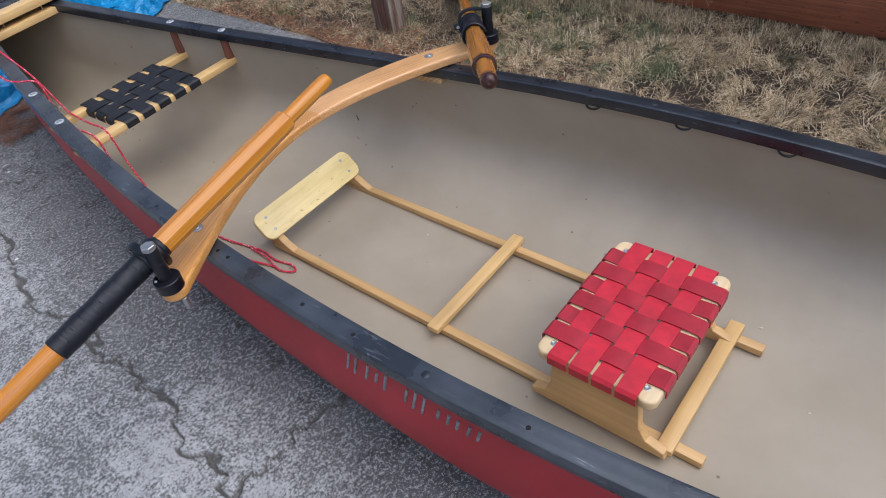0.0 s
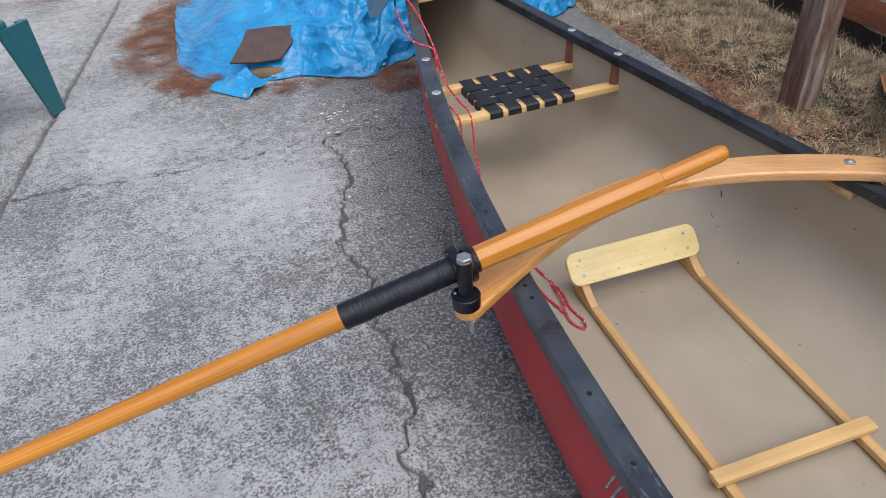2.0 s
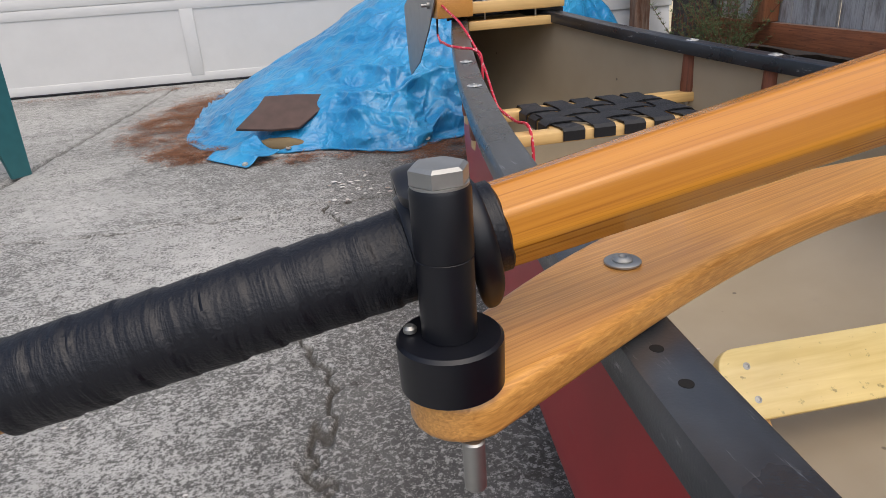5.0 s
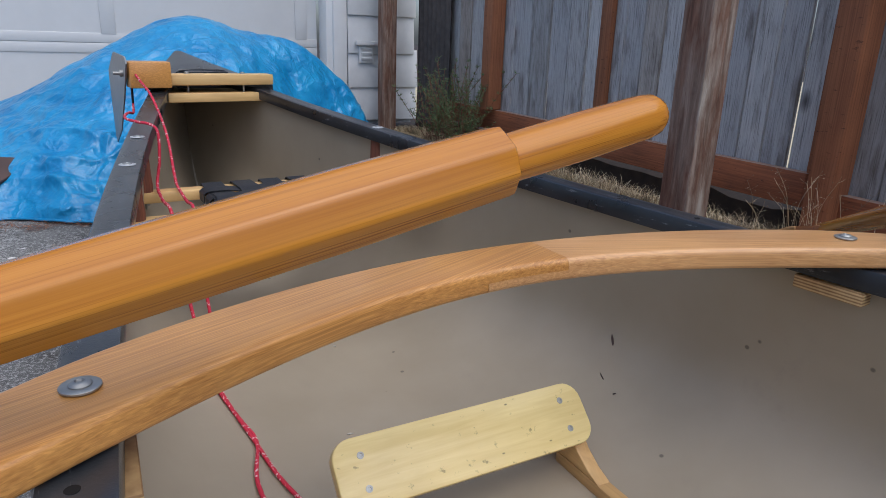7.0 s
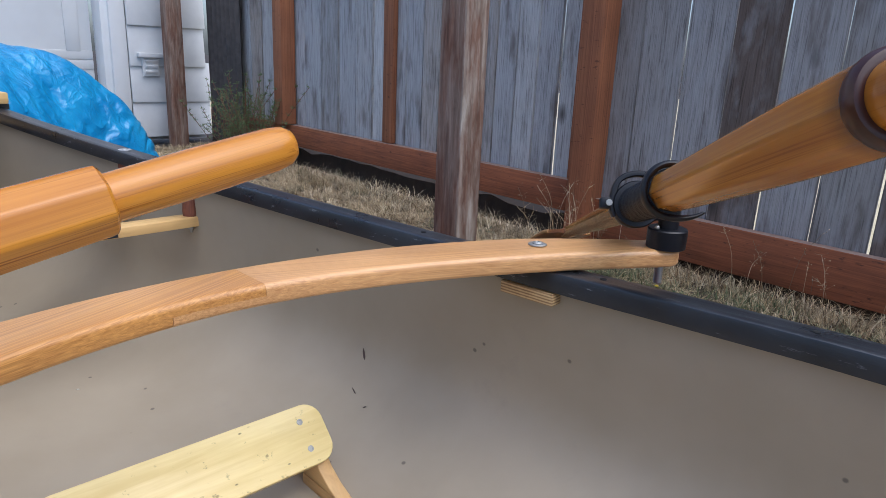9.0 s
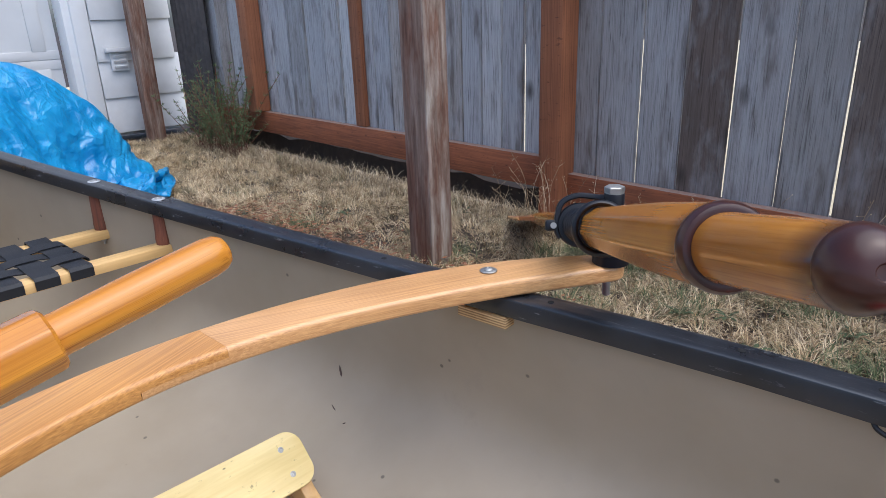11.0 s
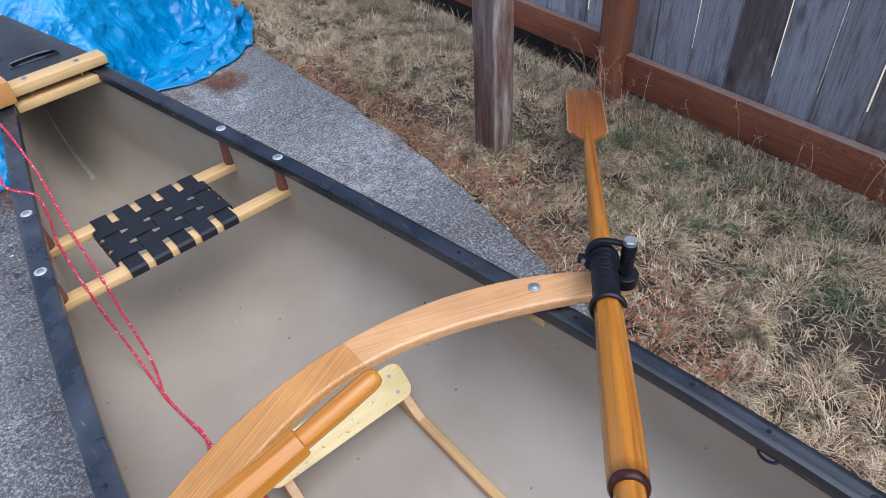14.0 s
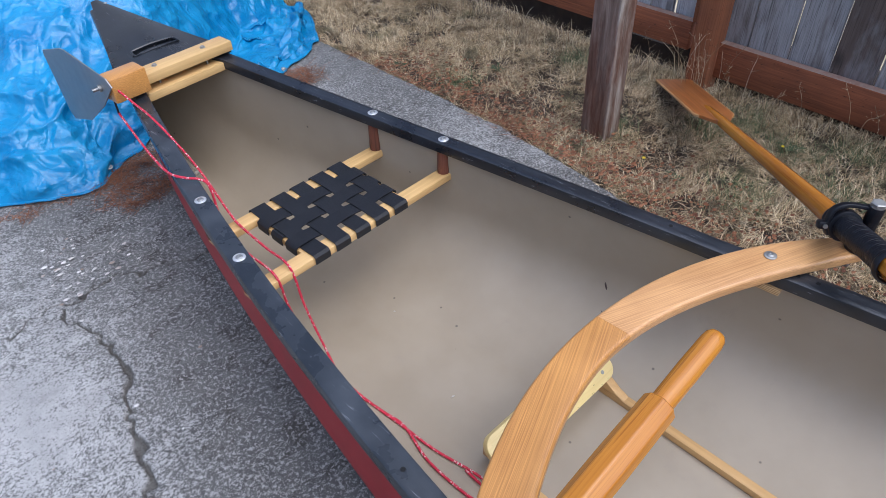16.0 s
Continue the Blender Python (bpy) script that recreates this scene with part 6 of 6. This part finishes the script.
    idx = np.arange(nx * ny).reshape(nx, ny)
    quads = np.stack([idx[:-1, :-1], idx[1:, :-1], idx[1:, 1:], idx[:-1, 1:]], -1).reshape(-1, 4)
    t = thing("tarp", Matrix(), "crumpled blue plastic tarp draped over a heap", "tarp")
    ob = mesh_of("sheet", P.reshape(-1, 3).tolist(), quads.tolist(), M_TARP, True)
    so = ob.modifiers.new("thickness", "SOLIDIFY")
    so.thickness = 0.002
    ob.parent = t
    hem = [Vector([float(c) for c in P[i, 0]]) for i in range(2, nx - 2, 3)]
    part("hem", tube(bmesh.new(), hem, 0.0045, 6), M_TARP, t, "rolled blue hem")
    # a corner folded out in front of the hem
    n = 34
    uu, vv = np.meshgrid(np.linspace(0, 1, n), np.linspace(0, 1, n), indexing="ij")
    c00, c10, c11, c01 = (np.array(c) for c in ((-1.05, 2.125, 0.0), (-0.89, 1.945, 0.0), (-0.775, 2.05, 0.012), (-0.93, 2.21, 0.02)))
    F = ((1 - uu) * (1 - vv))[..., None] * c00 + (uu * (1 - vv))[..., None] * c10 + (uu * vv)[..., None] * c11 + ((1 - uu) * vv)[..., None] * c01
    F[..., 2] += 0.008 + 0.030 * facet_noise(F[..., 0], F[..., 1], 99, 0.06) * np.clip(vv * 3, 0.15, 1) + 0.035 * np.exp(-((uu - 0.45) / 0.16) ** 2) * np.clip(vv * 1.6 - 0.5, 0, 1)
    idf = np.arange(n * n).reshape(n, n)
    fq = np.stack([idf[:-1, :-1], idf[1:, :-1], idf[1:, 1:], idf[:-1, 1:]], -1).reshape(-1, 4)
    fl = mesh_of("folded_corner", F.reshape(-1, 3).tolist(), fq.tolist(), M_TARP, True)
    fl.modifiers.new("thickness", "SOLIDIFY").thickness = 0.002
    fl.parent = t
    spots = [P[i, 4] for i in (70, 150, 290)] + [F[n - 4, 3]]
    for q in spots:
        part("grommet", lathed(Vector([float(c) for c in q]) + Vector((0, 0, 0.003)), (0, -0.4, 1), [(0, 0.006), (0, 0.011), (0.002, 0.0105), (0.0025, 0.008), (0.001, 0.006)], 16), M_STEEL, t, "small metal grommet")


build_tarp()


def build_odds():
    s = thing("brown_slab", pose(-0.725, 2.236, 0.134, 26, 3, -3), "rough brown slab lying on the tarp", "slab")
    bm = prism([(-0.195, -0.10), (-0.06, -0.112), (0.035, -0.105), (0.09, -0.03), (0.15, 0.05), (0.128, 0.10), (0.02, 0.106), (-0.10, 0.098), (-0.125, 0.03)], -0.006, 0.006, 0.003)
    part("slab", bm, M_BROWNSLAB, s)
    g = thing("split_log", pose(-0.755, 2.142, 0.026, 0, 4, -8), "short mossy split log on the tarp hem", "log")
    bm = lathed((-0.11, 0, 0), (1, 0.1, 0), [(0, 0.004), (0.006, 0.016), (0.05, 0.027), (0.12, 0.030), (0.17, 0.022), (0.205, 0.018), (0.215, 0.004)], 14)
    part("log", bm, wood("mossy_bark", (0.10, 0.075, 0.04), (0.26, 0.19, 0.10), "x", 1, 0.9, 0, 30, relief=0.8), g)
    b = thing("pale_batten", pose(-1.03, 3.85, 0.012, 0, 0, 8), "short pale painted batten on the concrete", "batten")
    part("batten", boxed((0, 0, 0), (0.26, 0.03, 0.02), None, 0.003), M_SIDING, b)
    t = thing("garden_chair", pose(-1.837, 2.088, 0, 0, 0, 55), "teal plastic garden chair with splayed angle-section legs", "chair")
    for sx in (-1, 1):
        for sy in (-1, 1):
            d = Vector((-0.02 if sx > 0 else 0.02, -sy * 0.02, 0.40))
            foot = Vector((0.175 if sx > 0 else -0.32, -0.02 if sy < 0 else 0.46, 0.0))
            bm = bmesh.new()
            for q, w in ((0, 0.038), (1, 0.085)):
                c = foot + d * q
                for ox, oy in ((-w, -0.02), (w * 0.9, -0.02), (w * 0.9, 0.02), (w * 0.5, 0.02), (w * 0.5, -0.005), (-w, -0.005)):
                    bm.verts.new(c + Vector((ox, oy, 0)))
            bm.verts.ensure_lookup_table()
            for k in range(6):
                bm.faces.new([bm.verts[i] for i in (k, (k + 1) % 6, 6 + (k + 1) % 6, 6 + k)])
            bm.faces.new([bm.verts[i] for i in range(6)][::-1])
            bm.faces.new([bm.verts[i] for i in range(6, 12)])
            bmesh.ops.recalc_face_normals(bm, faces=bm.faces)
            part("leg", bm, M_TEAL, t, smooth=False)
    seat = prism(round_rect(0.47, 0.46, 0.06), 0.385, 0.425, 0.012)
    bmesh.ops.translate(seat, vec=(-0.07, 0.22, 0), verts=seat.verts)
    part("seat", seat, M_TEAL, t)
    back = prism(round_rect(0.44, 0.42, 0.08), -0.012, 0.012, 0.006)
    bmesh.ops.transform(back, matrix=Matrix.Translation((-0.31, 0.22, 0.62)) @ Euler((0, radians(-80), 0)).to_matrix().to_4x4(), verts=back.verts)
    part("backrest", back, M_TEAL, t)


build_odds()


def needle_area(cx, cy, rx, ry):
    def area(rng, n):
        a, r = rng.rand(n) * 2 * np.pi, np.sqrt(rng.rand(n)) * (0.6 + 0.4 * rng.rand(n))
        x, y = cx + rx * r * np.cos(a), cy + ry * r * np.sin(a)
        keep = rng.rand(n) < 3.2 * value_noise(x, y, 81, 0.14) ** 1.3 * value_noise(x, y, 82, 0.045) ** 1.6
        return np.stack([x, y], -1)[keep]
    return area


for cx, cy, rx, ry, n, sd in ((-1.20, 3.05, 0.36, 0.85, 17000, 21), (-1.10, 2.30, 0.20, 0.24, 3800, 22), (-0.45, 2.0, 0.5, 0.09, 4200, 23), (-0.22, 1.86, 0.16, 0.16, 1800, 24), (0.60, 2.12, 0.20, 0.12, 900, 25), (-1.9, 4.2, 0.6, 0.12, 2200, 26), (0.95, 1.45, 0.05, 1.0, 900, 28)):
    scatter_blades("pine_needles", needle_area(cx, cy, rx, ry), n, 0.055, 0.0021, M_NEEDLE, sd, "flat patch of fallen brown pine needles", "pine needles", 1.5, z0=0.003, flat=True)


def build_shrub():
    b = thing("shrub", pose(1.68, 3.30, -0.03), "sparse green wiry shrub at the fence foot", "shrub")
    rng = random.Random(9)
    stems = bmesh.new()
    vs, fs = [], []
    for i in range(95):
        az, sp = rng.uniform(0, 6.283), rng.uniform(0.05, 0.34)
        h = rng.uniform(0.20, 0.60) * rng.uniform(0.7, 1.0)
        base = Vector((rng.uniform(-0.06, 0.05), rng.uniform(-0.26, 0.26), 0))
        tipv = base + Vector((math.cos(az) * sp * 0.7, math.sin(az) * sp, h))
        midv = (base + tipv) / 2 + Vector((rng.uniform(-0.02, 0.02), rng.uniform(-0.02, 0.02), 0.03))
        path = smooth_path([base, midv, tipv], 5)
        tube(stems, path, 0.0016, 4)
        for k in range(150):
            p = path[rng.randrange(2, len(path))]
            d = Vector((rng.uniform(-1, 1), rng.uniform(-1, 1), rng.uniform(0.0, 1.2))).normalized()
            s = d.cross(Vector((rng.uniform(-1, 1), rng.uniform(-1, 1), rng.uniform(-1, 1)))).normalized() * rng.uniform(0.0008, 0.0017)
            ln = rng.uniform(0.012, 0.034)
            n0 = len(vs)
            vs += [tuple(p), tuple(p + d * ln * 0.5 + s), tuple(p + d * ln), tuple(p + d * ln * 0.5 - s)]
            fs.append((n0, n0 + 1, n0 + 2, n0 + 3))
    part("branchwork", stems, M_DOWEL, b, "thin brown stems")
    ob = mesh_of("foliage", vs, fs, M_LEAF)
    ob.parent = b


build_shrub()


def scatter_chips(name, count, seed, area, size, material, label, category):
    rng = np.random.RandomState(seed)
    vs, fs = [], []
    for x, y in area(rng, count):
        a, r = rng.rand() * 6.28, size * (0.4 + rng.rand() ** 2 * 1.6)
        n0 = len(vs)
        for k in range(5):
            q = a + k * 1.2566
            rr = r * (0.6 + 0.5 * rng.rand())
            vs.append((x + rr * math.cos(q), y + rr * 0.7 * math.sin(q), 0.006))
        vs.append((x, y, 0.006 + r * 0.25))
        fs += [(n0 + k, n0 + (k + 1) % 5, n0 + 5) for k in range(5)]
    ob = mesh_of(name, vs, fs, material)
    tagged(ob, label, category, kind="stuff")


def chip_area(cx, cy, sx, sy):
    return lambda rng, n: np.stack([cx + sx * rng.randn(n), cy + sy * rng.randn(n)], -1)


scatter_chips("paint_chips", 64, 91, chip_area(-0.53, 1.58, 0.07, 0.10), 0.0060, M_LITTER, "white paint chips and crumbs on the concrete", "chips")
scatter_chips("paint_chips", 22, 92, chip_area(-0.75, 1.2, 0.4, 0.6), 0.0046, M_LITTER, "scattered pale crumbs on the concrete", "chips")


def edge_area(rng, n):
    y = -0.3 + 2.3 * rng.rand(n)
    return np.stack([np.array([edge_x(v) for v in y]) + 0.006 + 0.15 * np.abs(rng.randn(n)), y], -1)


scatter_chips("leaf_litter", 3600, 93, edge_area, 0.0062, M_NEEDLE, "small dry brown leaves along the lawn edge", "leaves")


def build_weeds():
    rng = random.Random(33)
    for i, (x, y) in enumerate(((1.30, 0.12), (1.36, 0.02), (1.22, -0.10), (1.52, 0.35), (1.10, 0.55), (1.62, 1.2), (1.45, -0.25), (1.3, 1.55), (1.05, 1.9))):
        w = thing("weed", pose(x, y, -0.022), "low green broad-leaved weed in the dry lawn", "weed", "weeds in the lawn")
        for k in range(7):
            az, ln, wd = k * 0.9 + rng.uniform(-0.3, 0.3), rng.uniform(0.03, 0.06), rng.uniform(0.008, 0.014)
            lift = rng.uniform(0.25, 0.9)
            d = Vector((math.cos(az), math.sin(az), lift)).normalized()
            sd = Vector((-math.sin(az), math.cos(az), 0))
            bm = bmesh.new()
            pts = []
            for t, ww in ((0, 0.15), (0.35, 0.8), (0.65, 1.0), (0.88, 0.6), (1.0, 0.05)):
                p = d * ln * t + Vector((0, 0, -0.35 * ln * t * t + 0.008))
                pts.append((bm.verts.new(p - sd * wd * ww / 2), bm.verts.new(p + Vector((0, 0, -0.0015))), bm.verts.new(p + sd * wd * ww / 2)))
            for p, q in zip(pts, pts[1:]):
                bm.faces.new((p[0], p[1], q[1], q[0]))
                bm.faces.new((p[1], p[2], q[2], q[1]))
            part("leaf", bm, M_WEED, w)


def build_dandelions():
    gold = plain("dandelion_yellow", (0.75, 0.55, 0.03), 0.7, 0, 0.15, 200)
    for x, y in DANDELIONS:
        f = thing("dandelion", pose(x, y, -0.025), "small yellow dandelion flower in dry grass", "flower", "dandelions in the lawn")
        part("stem", rod((0, 0, 0), (0.003, 0.002, 0.05), 0.0012, 6, 0.0003), M_WEED, f, "thin green stem")
        bm = bmesh.new()
        for ring, n, r in ((0, 13, 0.008), (1, 9, 0.005)):
            for k in range(n):
                q = 2 * math.pi * k / n + 0.2 * ring
                c, sn = math.cos(q), math.sin(q)
                z = 0.05 + 0.002 * ring
                vs = [bm.verts.new((0.003 + c * r * p - sn * wd, 0.002 + sn * r * p + c * wd, z + 0.003 * p)) for p, wd in ((0, 0), (0.6, 0.0013), (1, 0), (0.6, -0.0013))]
                bm.faces.new(vs)
        part("petals", bm, gold, f, "yellow petals", False)


M_WEED = plain("weed_leaf", (0.075, 0.105, 0.045), 0.6, 0, 0.3, 60)
build_weeds()
DANDELIONS = ((1.075, 0.67), (1.455, 0.363))
build_dandelions()
